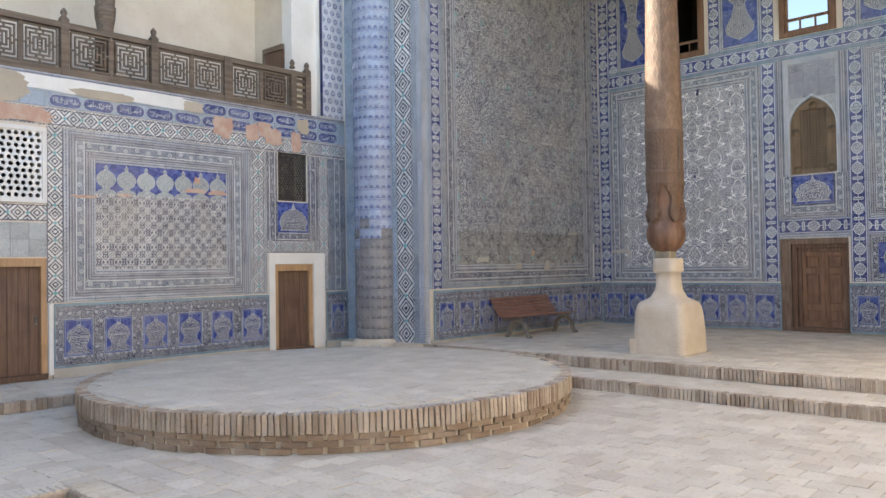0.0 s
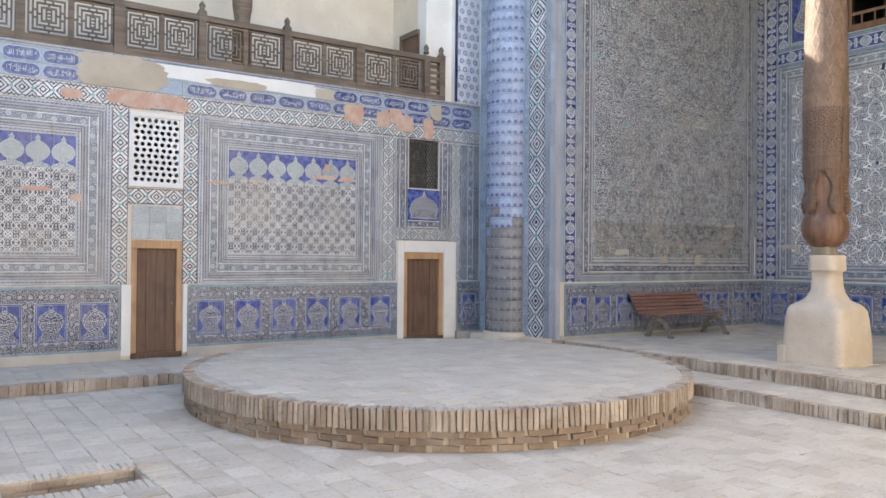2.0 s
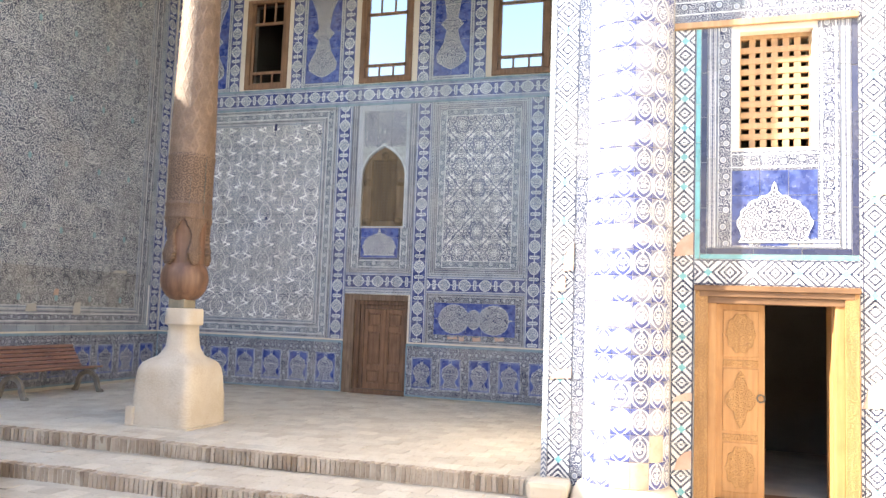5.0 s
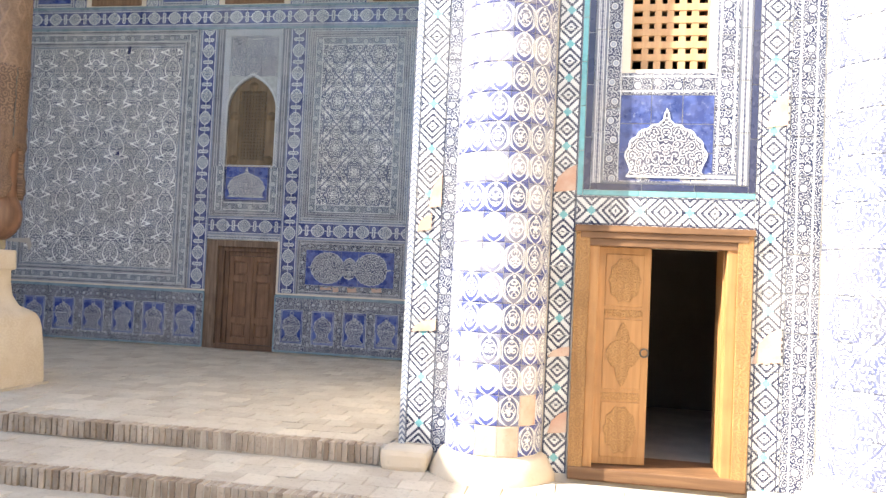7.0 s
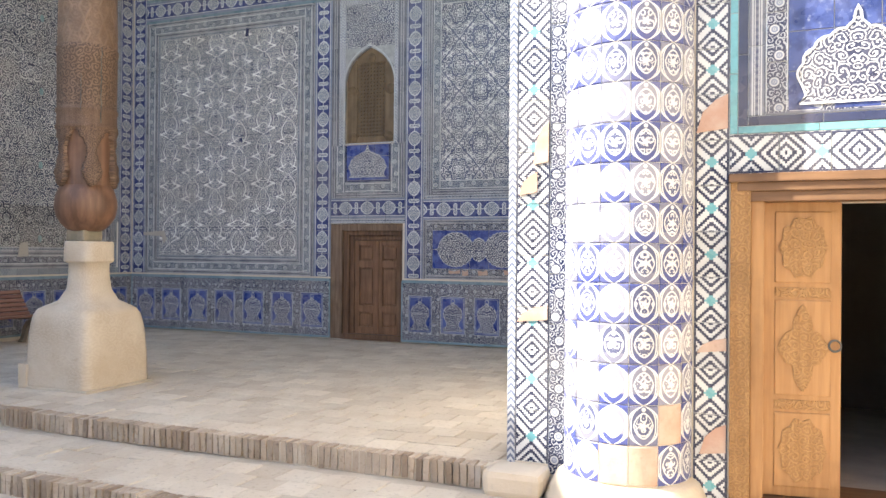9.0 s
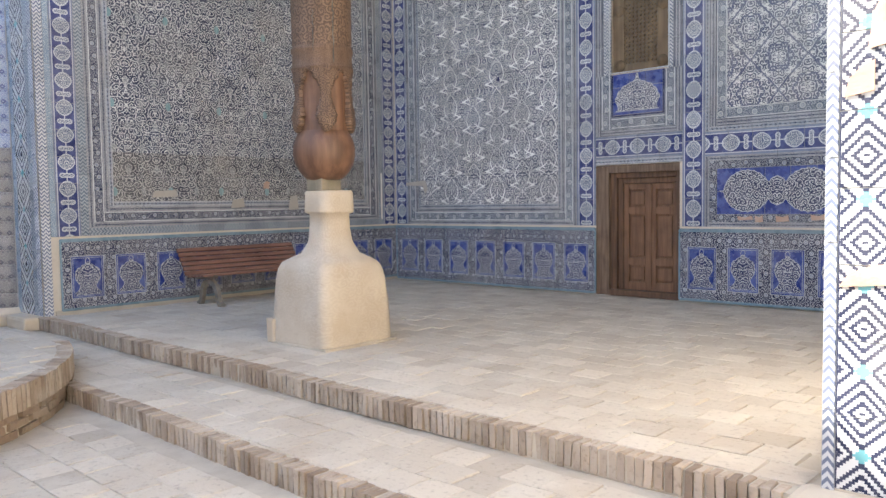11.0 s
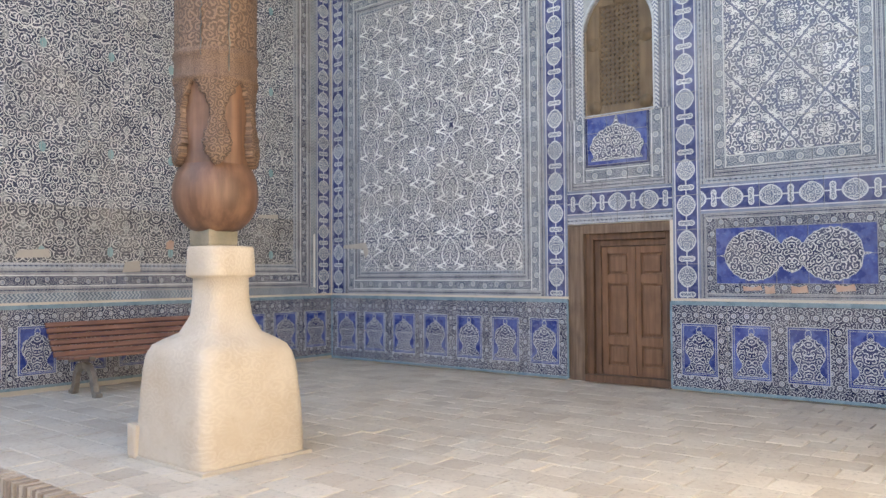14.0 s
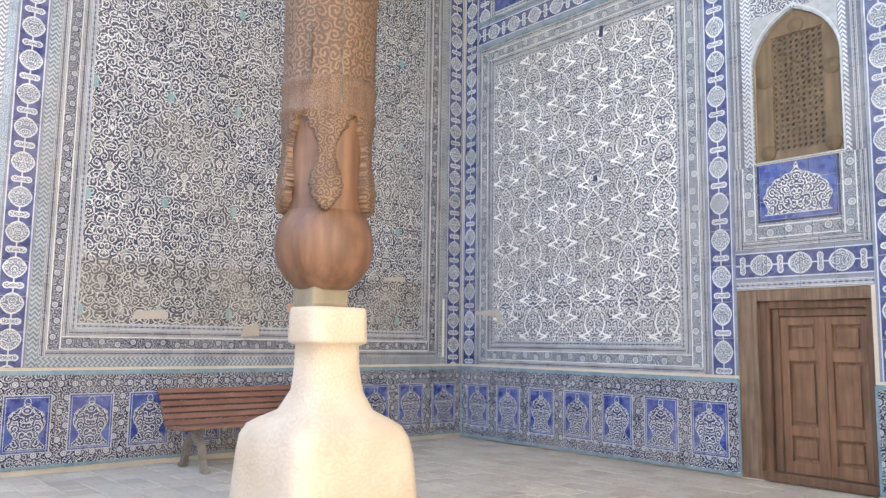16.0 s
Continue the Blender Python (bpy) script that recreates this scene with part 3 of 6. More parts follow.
    def rim(self, name, outline, width, material, parent, w=0.012, lift=0.005):
        """A thin raised line along a closed outline."""
        n = len(outline)
        cu, cv = sum(q[0] for q in outline) / n, sum(q[1] for q in outline) / n
        bm = bmesh.new()
        rows = []
        for i, (u, v) in enumerate(outline):
            (pu, pv), (qu, qv) = outline[i - 1], outline[(i + 1) % n]
            tu, tv = qu - pu, qv - pv
            m = math.hypot(tu, tv) or 1
            nu, nv = tv / m, -tu / m
            rows.append([bm.verts.new(self.p(u + nu * s, v + nv * s, w + h)) for s, h in ((width / 2, 0), (width / 2, lift), (-width / 2, lift), (-width / 2, 0))])
        for i in range(n):
            a, b = rows[i], rows[(i + 1) % n]
            for j in range(3):
                bm.faces.new((a[j], a[j + 1], b[j + 1], b[j]))
        return part(name, bm, material, parent)


def mirrored(half, u, v, su, sv):
    """A closed outline from its right half, bottom to top."""
    right = [(u + a * su, v + b * sv) for a, b in half]
    left = [(u - a * su, v + b * sv) for a, b in reversed(half) if a > 1e-4]
    return right + left


VASE = [(0.0, 0.0), (0.47, 0.0), (0.48, 0.05), (0.40, 0.10), (0.31, 0.17), (0.29, 0.25), (0.36, 0.33), (0.45, 0.43), (0.47, 0.53), (0.43, 0.61), (0.45, 0.65), (0.36, 0.73), (0.27, 0.75), (0.21, 0.80), (0.10, 0.83), (0.05, 0.88), (0.0, 0.90)]
CUP = [(0.0, 0.0), (0.50, 0.0), (0.49, 0.05), (0.40, 0.11), (0.22, 0.15), (0.14, 0.19), (0.20, 0.24), (0.36, 0.31), (0.46, 0.41), (0.485, 0.51), (0.45, 0.61), (0.35, 0.70), (0.19, 0.77), (0.09, 0.80), (0.06, 0.86), (0.12, 0.89), (0.05, 0.93), (0.0, 1.0)]


def lobed(u, v, w, h, lobes=4):
    """A cusped pointed arch standing on v."""
    half = [(0.98, 0.0), (0.86, 0.09), (0.93, 0.20)]
    for i in range(lobes):
        for s in range(5):
            t = (i + s / 5) / lobes
            a = t * math.pi / 2 * 0.92
            swell = 1 + 0.055 * abs(math.sin(s / 5 * math.pi))
            half.append((0.97 * math.cos(a) * swell, 0.24 + 0.52 * math.sin(a) * swell))
    half += [(0.07, 0.84), (0.045, 0.93), (0.0, 1.0)]
    return mirrored(half, u, v, w / 2, h)


def arch(u, v, w, h, rise, n=9):
    """A four-centred pointed arch."""
    half = [(0.5 * w, 0.0), (0.5 * w, h - rise)]
    for i in range(1, n + 1):
        t = i / n
        half.append((0.5 * w * (1 - t ** 1.45), h - rise + rise * (0.45 * (1 - (1 - t) ** 2.6) + 0.55 * t)))
    half[-1] = (0.0, h)
    return mirrored(half, u, v, 1, 1)


def dado(wall, u0, u1, v0, v1, count, w=0.035):
    """A dado of rosette tiles with blue panels, each with a flowering vase."""
    bed = wall.tiles("dado", u0, u1, v0, v1, T["dado"], 0.31, (v1 - v0) / 3, w, label="dark blue floral tiled dado")
    bit = wall.bit
    bit("edging", u0, u1, v1 - 0.035, v1 + 0.012, w, w + 0.022, T["edge"], bed, 0.004)
    bit("edging", u0, u1, v0 - 0.01, v0 + 0.025, w, w + 0.016, T["edge"], bed, 0.004)
    for uu in (u0, u1):
        bit("edging", uu - 0.012, uu + 0.012, v0, v1, w, w + 0.018, T["edge"], bed, 0.003)
    step = (u1 - u0 - 0.08) / count
    pw, ph = min(0.46, step * 0.70), (v1 - v0) * 0.585
    for i in range(count):
        u, v = u0 + 0.04 + step * (i + 0.5), v0 + (v1 - v0) * 0.165
        f = bit("blue_panel", u - pw / 2, u + pw / 2, v, v + ph, w + 0.004, w + 0.0145, T["blue"], bed)
        for k, m in ((0.0, 0.008), (0.024, 0.005)):
            r = [(u - pw / 2 - 0.006 + k, v - 0.006 + k), (u + pw / 2 + 0.006 - k, v - 0.006 + k), (u + pw / 2 + 0.006 - k, v + ph + 0.006 - k), (u - pw / 2 - 0.006 + k, v + ph + 0.006 - k)]
            for (a, b), (c, d) in zip(r, r[1:] + r[:1]):
                bit("fillet", min(a, c) - m / 2, max(a, c) + m / 2, min(b, d) - m / 2, max(b, d) + m / 2, w + 0.010, w + 0.0185, T["line"], bed)
        o = mirrored(VASE, u, v + 0.035, pw * 0.86, ph * 0.90)
        wall.flat("vase", o, T["motif"], bed, w + 0.0145, 0.002, centre=(u, v))
        wall.rim("vase_outline", o, 0.006, T["line"], bed, w + 0.0145, 0.004)
        o = [(u + 0.03 * math.cos(a), v + 0.022 + ph * 0.9 - 0.03 + 0.045 * math.sin(a)) for a in [2 * math.pi * q / 12 for q in range(12)]]
        wall.rim("vase_loop", o, 0.006, T["line"], bed, w + 0.0145, 0.004)
    return bed


# ---- ground, steps and platform ----
FLOOR, STEP, COURT = 0.35, 0.19, 0.05
PIT = (3.70, 4.15, -15.60, -14.58)
ground = tagged(part("ground", boxed(-400, 400, -400, 400, -1.0, -0.40), MUD), "dusty earth ground around the courtyard", "ground", kind="structure")
bm = bmesh.new()
for b in ((-2.3, PIT[0], -24, -7.5), (PIT[1], 15.6, -24, -7.5), (PIT[0], PIT[1], -24, PIT[2]), (PIT[0], PIT[1], PIT[3], -7.5)):
    box(bm, *b, -0.42, COURT - 0.012)
floor_court = tagged(part("floor_court", bm, MORTAR), "worn pale brick paving of the courtyard", "floor", kind="structure")
floor_iwan = tagged(part("floor_iwan", boxed(-2.3, 9.62, -6.495, 0.0, -0.42, FLOOR - 0.010), MORTAR), "dusty brick floor of the tall porch", "floor", kind="structure")
step_low = tagged(part("step_low", boxed(-0.45, 16, -7.565, -6.495, -0.42, STEP - 0.010), MORTAR), "low brick-edged step before the porch", "step", kind="structure")
walkway = tagged(part("walkway", boxed(-2.3, -0.50, -24, -6.42, -0.42, STEP - 0.006), MORTAR), "raised brick walkway along the tiled wall", "step", kind="structure")

# ---- walls ----
BENCH = Wall("wall_bench", "x", 0.0, "tall porch wall of white scroll tiles in blue borders")
BACK = Wall("wall_back", "y", 0.0, "porch back wall of blue and white tile panels")
LEFT = Wall("wall_left", "x", -2.3, "courtyard wall of blue tile panels below a balcony")
PIER = Wall("wall_pier", "y", -6.45, "tiled pier face beside the porch opening")
RIGHT = Wall("wall_right", "y", -6.35, "sunlit tiled facade with a carved door")
ROOF = 9.6
BENCH.slab(-6.45, 0.0, -0.42, ROOF, [], 0.5, PLASTER)
BACK.slab(-0.5, 10.2, -0.42, ROOF, [(4.42, 5.78, FLOOR, 2.31), (4.69, 5.60, 3.65, 5.28), (1.82, 2.84, 6.62, 8.6), (4.52, 5.66, 6.62, 8.6), (7.32, 8.46, 6.62, 8.6)], 0.45, PLASTER)
LEFT.slab(-24.0, -6.45, -0.42, 4.98, [(-13.31, -12.51, STEP, 2.07), (-13.30, -12.58, 2.99, 4.04), (-8.28, -7.35, STEP, 1.93), (-8.18, -7.47, 3.19, 4.17)], 0.45, PLASTER)
PIER.slab(-2.3, -0.5, -0.42, ROOF, [], 0.45, PLASTER)
RIGHT.slab(9.62, 15.6, -0.42, ROOF, [(11.21, 12.43, 0.29, 2.18), (11.50, 12.16, 3.69, 4.86)], 0.5, PLASTER)


def plain(name, label, *b, m=PLASTER):
    return tagged(part(name, boxed(*b), m), label, "wall", kind="structure")


plain("wall_porch_end", "plain plastered end wall of the porch", 9.62, 10.2, -5.85, 0.0, -0.42, ROOF)
# two walls out of view, added to enclose the court and bounce light
plain("wall_court_east", "unseen plain wall added to close the courtyard", 15.6, 16.1, -24, -6.35, -0.42, 8.5, m=MUD)
plain("wall_court_south", "unseen plain wall added to close the courtyard", -2.3, 16.1, -24.5, -24, -0.42, 7.0, m=MUD)
tagged(part("ceiling_porch", boxed(-0.5, 10.2, -7.0, 0.45, ROOF, ROOF + 0.5), OLDWOOD), "dark timber ceiling of the porch", "ceiling", kind="structure")
# balcony behind the left wall
plain("wall_balcony_back", "cream plastered back wall of the balcony", -4.2, -3.75, -24, -7.3, 4.7, 8.8, m=PLASTER)
plain("wall_balcony_end", "cream plastered end wall of the balcony", -3.75, -2.75, -7.7, -7.3, 4.7, 8.8, m=PLASTER)
tagged(part("floor_balcony", boxed(-3.75, -2.75, -24, -7.7, 4.7, 4.9), GREYWOOD), "wooden balcony floor", "floor", kind="structure")
tagged(part("ceiling_balcony", boxed(-4.2, -2.3, -24, -7.3, 8.8, 9.9), PLASTER), "plastered wall above the balcony", "ceiling", kind="structure")
plain("wall_pier_white", "whitewashed pier at the end of the balcony", -2.75, -2.43, -7.72, -7.10, 4.984, 9.9, m=WHITEWASH)
plain("wall_pier_tiled", "pier beside the balcony faced with star tiles", -2.75, -2.302, -7.10, -6.45, 4.984, 9.9, m=WHITEWASH)
# rooms behind doors and windows; their dimness is set by a dark plaster colour
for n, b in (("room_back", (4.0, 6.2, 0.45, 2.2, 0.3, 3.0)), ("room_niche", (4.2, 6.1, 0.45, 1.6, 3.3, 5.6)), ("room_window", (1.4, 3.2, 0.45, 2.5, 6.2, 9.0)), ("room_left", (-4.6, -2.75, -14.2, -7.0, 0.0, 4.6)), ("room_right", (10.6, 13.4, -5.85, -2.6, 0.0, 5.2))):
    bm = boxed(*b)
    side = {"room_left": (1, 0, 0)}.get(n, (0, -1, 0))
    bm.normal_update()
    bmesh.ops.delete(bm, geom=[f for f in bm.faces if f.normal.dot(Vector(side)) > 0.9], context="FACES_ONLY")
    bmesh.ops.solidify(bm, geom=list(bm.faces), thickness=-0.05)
    tagged(part(n, bm, DARK), "room behind an opening, plaster coloured dark for shade", "room", kind="structure")

tagged(part("floor_room", boxed(10.62, 13.38, -5.86, -2.62, 0.05, 0.27), MORTAR), "dusty floor of the dark room behind the carved door", "floor", kind="structure")

# ---- tiling of the bench wall ----
dado(BENCH, -6.22, -0.04, FLOOR + 0.06, 1.36, 10)
BENCH.bit("skirting", -6.3, 0.0, FLOOR - 0.02, FLOOR + 0.06, 0.0, 0.03, PLINTH, BENCH.ob)
r = (-6.32, 0.0, 1.40, ROOF)
BENCH.tiles("border", -6.44, -6.32, FLOOR, ROOF, T["hook"], 0.12, 0.45, 0.0, True)
BENCH.tiles("border", -6.24, -5.92, 1.40, ROOF, T["medal_close"], 0.32, 0.36, 0.0, True, centre=(-6.08, 1.50))
BENCH.tiles("border", -6.32, -6.24, 1.40, ROOF, T["pale"], 0.08, 0.45, 0.0, True)
BENCH.tiles("border", -0.34, -0.02, 1.40, ROOF, T["medal_close"], 0.32, 0.36, 0.0, True, centre=(-0.18, 1.50))
q = BENCH.ring("border", -5.92, -0.34, 1.40, ROOF, 0.11, T["zig"], sides="lrb")
q = BENCH.ring("border", *q, 0.07, T["dots"], sides="lrb")
q = BENCH.ring("border", *q, 0.145, T["vine"], sides="lrb")
q = BENCH.ring("border", *q, 0.07, T["dots"], sides="lrb")
q = BENCH.ring("border", *q, 0.07, T["dash"], sides="lrb")
mid = ((q[0] + q[1]) / 2, q[2])
BENCH.tiles("scroll_panel", q[0], q[1], 2.56, q[3], T["bench"], 0.42, 0.42, label="panel of white scrolling tendrils on dark blue", centre=mid)
BENCH.tiles("scroll_panel", q[0], q[1], q[2], 2.56, T["bench_old"], 0.42, 0.42, label="older dulled scroll tiles", centre=mid)
BENCH.flat("bare_patch", [(-2.99, 2.06), (-2.88, 2.05), (-2.87, 2.16), (-2.92, 2.18), (-2.98, 2.15)], CLAY, BENCH.ob, 0.0145, 0.004, "bare clay where tile has fallen")
for u0, u1, v0, v1 in ((-4.9, -4.5, 1.92, 2.03), (-3.6, -3.35, 1.75, 1.90), (-1.5, -1.1, 2.55, 2.62), (-2.5, -2.3, 1.70, 1.95)):
    BENCH.flat("cement_patch", [(u0, v0), (u1, v0 + 0.01), (u1 - 0.02, v1), (u0 + 0.04, v1 - 0.02)], PLINTH, BENCH.ob, 0.0145, 0.003, "grey cement repair")
BENCH.bit("plaster_streak", -0.40, -0.365, 1.5, 2.35, 0.011, 0.018, WHITEWASH, BENCH.ob, 0.003)

# ---- tiling of the back wall ----
dado(BACK, 0.06, 4.43, FLOOR + 0.02, 1.36, 7)
dado(BACK, 5.80, 9.33, FLOOR + 0.02, 1.36, 6)
BACK.tiles("border", 9.35, 9.60, FLOOR + 0.02, 1.36, T["dado"], 0.25, 0.31)
BACK.tiles("border", 0.02, 0.33, 1.40, 6.15, T["medal"], 0.31, 0.41, 0.0, True, centre=(0.175, 1.445))
BACK.tiles("border", 0.02, 0.33, 6.15, ROOF, T["medal"], 0.31, 0.33, 0.0, True)
q = BACK.ring("border", 0.33, 4.08, 1.40, 6.15, 0.07, T["dots"])
q = BACK.ring("border", *q, 0.15, T["vinew"])
q = BACK.ring("border", *q, 0.07, T["dots"])
q = BACK.ring("border", *q, 0.06, T["dash"])
BACK.tiles("ogee_panel", *q, T["ogee"], 0.37, 0.37, label="panel of pale blue tiles with a white ogee lattice", centre=(2.5, 3.94))
for a, b in ((4.08, 4.42), (5.82, 6.15), (8.10, 8.42)):
    BACK.tiles("border", a, b, 1.40, 6.15, T["medal"], 0.34, 0.41, 0.0, True, centre=((a + b) / 2, 1.445))
BACK.tiles("border", 0.33, 9.6, 6.19, 6.56, T["medal"], 0.33, 0.37, label="blue frieze of white medallions")
BACK.bit("edging", 0.33, 9.6, 6.15, 6.19, 0.0, 0.02, T["edge"], BACK.ob, 0.004)
BACK.bit("edging", 0.33, 9.6, 6.56, 6.60, 0.0, 0.02, T["edge"], BACK.ob, 0.004)
BACK.tiles("border", 4.42, 5.82, 2.40, 2.74, T["medal"], 0.35, 0.34, centre=(4.915, 2.57))
BACK.tiles("border", 4.42, 5.82, 2.315, 2.40, T["dash"], 0.4, 0.085)
BACK.tiles("border", 6.15, 8.10, 2.36, 2.70, T["medal"], 0.33, 0.34)
BACK.tiles("border", 8.42, 9.6, 2.36, 2.70, T["medal"], 0.33, 0.34)
# niche window's surround
q = BACK.ring("border", 4.42, 5.82, 2.74, 3.64, 0.09, T["dots"], sides="lrb")
q = BACK.ring("border", *q, 0.18, T["vinew"], sides="lrb", long=0.3)
q = BACK.ring("border", *q, 0.03, T["ink"], sides="lrb", long=0.3)
BACK.tiles("blue_field", *q, T["blue"], 0.24, 0.22)
o = lobed((q[0] + q[1]) / 2, q[2] + 0.05, (q[1] - q[0]) * 0.88, (q[3] - q[2]) * 0.9)
BACK.flat("cusped_arch", o, T["motif_fine"], BACK.ob, 0.012, 0.004, "white arabesque cusped arch")
BACK.rim("arch_outline", o, 0.009, T["line"], BACK.ob, 0.013, 0.007)
BACK.tiles("border", 4.42, 4.56, 3.64, 6.15, T["dots"], 0.14, 0.4, 0.0, True)
BACK.tiles("border", 5.68, 5.82, 3.64, 6.15, T["dots"], 0.14, 0.4, 0.0, True)
BACK.tiles("border", 4.56, 4.69, 3.64, 6.02, T["hook"], 0.13, 0.4, 0.0, True)
BACK.tiles("border", 5.60, 5.68, 3.64, 6.02, T["hook"], 0.08, 0.4, 0.0, True)
BACK.tiles("border", 4.56, 5.68, 6.02, 6.15, T["hook"], 0.4, 0.13)
BACK.tiles("spandrel", 4.69, 5.60, 5.28, 6.02, T["motif_fine"], 0.3, 0.37)
# shoulders of the pointed arch
for s in (-1, 1):
    pts = [p for p in arch(5.145, 3.65, 0.91, 1.63, 0.54) if (p[0] - 5.145) * s >= -1e-6 and p[1] > 4.5]
    pts.sort(key=lambda p: p[1])
    bm = bmesh.new()
    out = pts + [(5.145 + s * 0.455, 5.285)]
    fr = [bm.verts.new(BACK.p(u, v, 0.012)) for u, v in out]
    bk = [bm.verts.new(BACK.p(u, v, -0.45)) for u, v in out]
    bm.faces.new(fr), bm.faces.new(bk)
    for i in range(len(out)):
        bm.faces.new((fr[i], fr[(i + 1) % len(out)], bk[(i + 1) % len(out)], bk[i]))
    part("arch_shoulder", bm, T["pale_grey"], BACK.ob)
BACK.rim("arch_border", arch(5.145, 3.66, 0.95, 1.66, 0.56), 0.022, T["line"], BACK.ob, 0.010, 0.012)
# star panels to the side
for a, b in ((6.15, 8.10), (8.42, 9.6)):
    q = BACK.ring("border", a, b, 2.70, 6.15, 0.06, T["dash"])
    q = BACK.ring("border", *q, 0.10, T["dots"], sides="lrtb")
    q = BACK.ring("border", *q, 0.14, T["vinew"])
    BACK.tiles("star_panel", *q, T["girih"], 0.36, 0.36, label="panel of white star tracery on grey-blue tiles")
    q = BACK.ring("border", a, b, 1.40, 2.36, 0.06, T["dots"])
    q = BACK.ring("border", *q, 0.11, T["vine"], long=0.3)
    BACK.tiles("blue_field", *q, T["blue"], 0.3, 0.3)
    cu, cv, hw, hh = (q[0] + q[1]) / 2, (q[2] + q[3]) / 2, (q[1] - q[0]) / 2, (q[3] - q[2]) / 2
    o = []
    for i in range(61):
        x = 1 - i / 30
        a = abs(x)
        h = 0.92 * max(0.0, 1 - ((a - 0.52) / 0.40) ** 2) ** 0.5 if 0.14 < a < 0.90 else 0.0
        h = max(h, 0.62 * max(0.0, 1 - (a / 0.17) ** 2) ** 0.5, 0.16 * (1 - a) + 0.02)
        o.append((cu + hw * 0.94 * x, cv + hh * 0.96 * h * (1 + 0.03 * math.cos(i * 2.1))))
    o += [(u, 2 * cv - v) for u, v in reversed(o[1:-1])]
    BACK.flat("medallion", o, T["motif_fine"], BACK.ob, 0.013, 0.004, "white arabesque double medallion")
    BACK.rim("medallion_outline", o, 0.009, T["line"], BACK.ob, 0.014, 0.007)
for u, v, a, b in ((6.62, 1.49, 0.20, 0.06), (6.85, 1.46, 0.10, 0.10), (7.12, 1.47, 0.16, 0.09), (7.55, 1.49, 0.18, 0.08)):
    BACK.flat("bare_patch", [(u, v), (u + a, v + 0.01), (u + a * 0.9, v + b), (u + a * 0.5, v + b * 0.7), (u - 0.01, v + b * 0.9)], CLAY, BACK.ob, 0.016, 0.005, "bare clay where tile has fallen")
# upper storey between the windows
for a, b in ((0.33, 1.70), (2.94, 4.40), (5.78, 7.20), (8.56, 9.6)):
    BACK.tiles("border", a, a + 0.26, 6.60, ROOF, T["medal"], 0.26, 0.33, 0.0, True)
    BACK.tiles("border", b - 0.26, b, 6.60, ROOF, T["medal"], 0.26, 0.33, 0.0, True)
    q = BACK.ring("border", a + 0.26, b - 0.26, 6.60, ROOF, 0.08, T["dash"], sides="lrb")
    BACK.tiles("blue_field", *q, T["blue"], 0.36, 0.36)
    cu, hw = (q[0] + q[1]) / 2, (q[1] - q[0]) / 2
    o = mirrored([(0.0, 0.0), (0.35, 0.05), (0.78, 0.16), (0.82, 0.30), (0.45, 0.55), (0.30, 0.80), (0.62, 0.92), (0.30, 1.05), (0.45, 1.4), (0.85, 1.75), (0.8, 1.95), (0.3, 2.1), (0.0, 2.2)], cu, q[2] + 0.12, hw, 1.0)
    BACK.flat("vase_medallion", o, T["motif_fine"], BACK.ob, 0.012, 0.004, "white arabesque vase medallion")
    BACK.rim("medallion_outline", o, 0.009, T["line"], BACK.ob, 0.013, 0.006)
BACK.flat("cement_patch", [(0.30, 2.17), (0.80, 2.20), (0.86, 2.05), (0.80, 1.95), (0.74, 2.10), (0.30, 2.12)], PLINTH, BACK.ob, 0.0145, 0.003, "pale plaster repair")
BACK.flat("soot_spot", [(2.62, 5.70), (2.68, 5.70), (2.69, 5.84), (2.63, 5.85)], T["ink"], BACK.ob, 0.0145, 0.003)
BACK.flat("soot_spot", [(2.50, 3.80), (2.57, 3.80), (2.56, 3.88), (2.51, 3.87)], T["ink"], BACK.ob, 0.0145, 0.003)

# ---- tiling of the left wall ----
LEFT.bit("plinth", -24, -13.46, STEP - 0.02, 0.35, 0.0, 0.05, PLINTH, LEFT.ob)
LEFT.bit("plinth", -12.44, -8.44, STEP - 0.02, 0.35, 0.0, 0.05, PLINTH, LEFT.ob)
LEFT.bit("plinth", -7.04, -6.46, STEP - 0.02, 0.35, 0.0, 0.05, PLINTH, LEFT.ob)
dado(LEFT, -12.42, -8.46, 0.35, 1.34, 6)
dado(LEFT, -17.2, -13.50, 0.35, 1.34, 6)
dado(LEFT, -7.02, -6.47, 0.35, 1.34, 1)
for a, b in ((-17.05, -13.62), (-12.27, -8.84)):
    q = LEFT.ring("border", a, b, 1.37, 4.14, 0.09, T["dash"])
    q = LEFT.ring("border", *q, 0.09, T["dots"])
    q = LEFT.ring("border", *q, 0.17, T["vinew"])
    q = LEFT.ring("border", *q, 0.09, T["dots"])
    q = LEFT.ring("border", *q, 0.07, T["dash"])
    LEFT.tiles("knot_panel", q[0], q[1], q[2], 3.12, T["knots"], 0.33, 0.33, label="panel of white interlaced knots on dark tiles")
    LEFT.tiles("blue_field", q[0], q[1], 3.12, q[3], T["blue"], 0.3, 0.28)
    st = (q[1] - q[0]) / 7
    for i in range(7):
        u = q[0] + st * (i + 0.5)
        o = mirrored(CUP, u, 3.12, st * 0.96, q[3] - 3.14)
        LEFT.flat("flask", o, T["flask"], LEFT.ob, 0.012, 0.003, "white arabesque flask", centre=(u, 3.3))
        LEFT.rim("flask_outline", o, 0.007, T["line"], LEFT.ob, 0.013, 0.005)
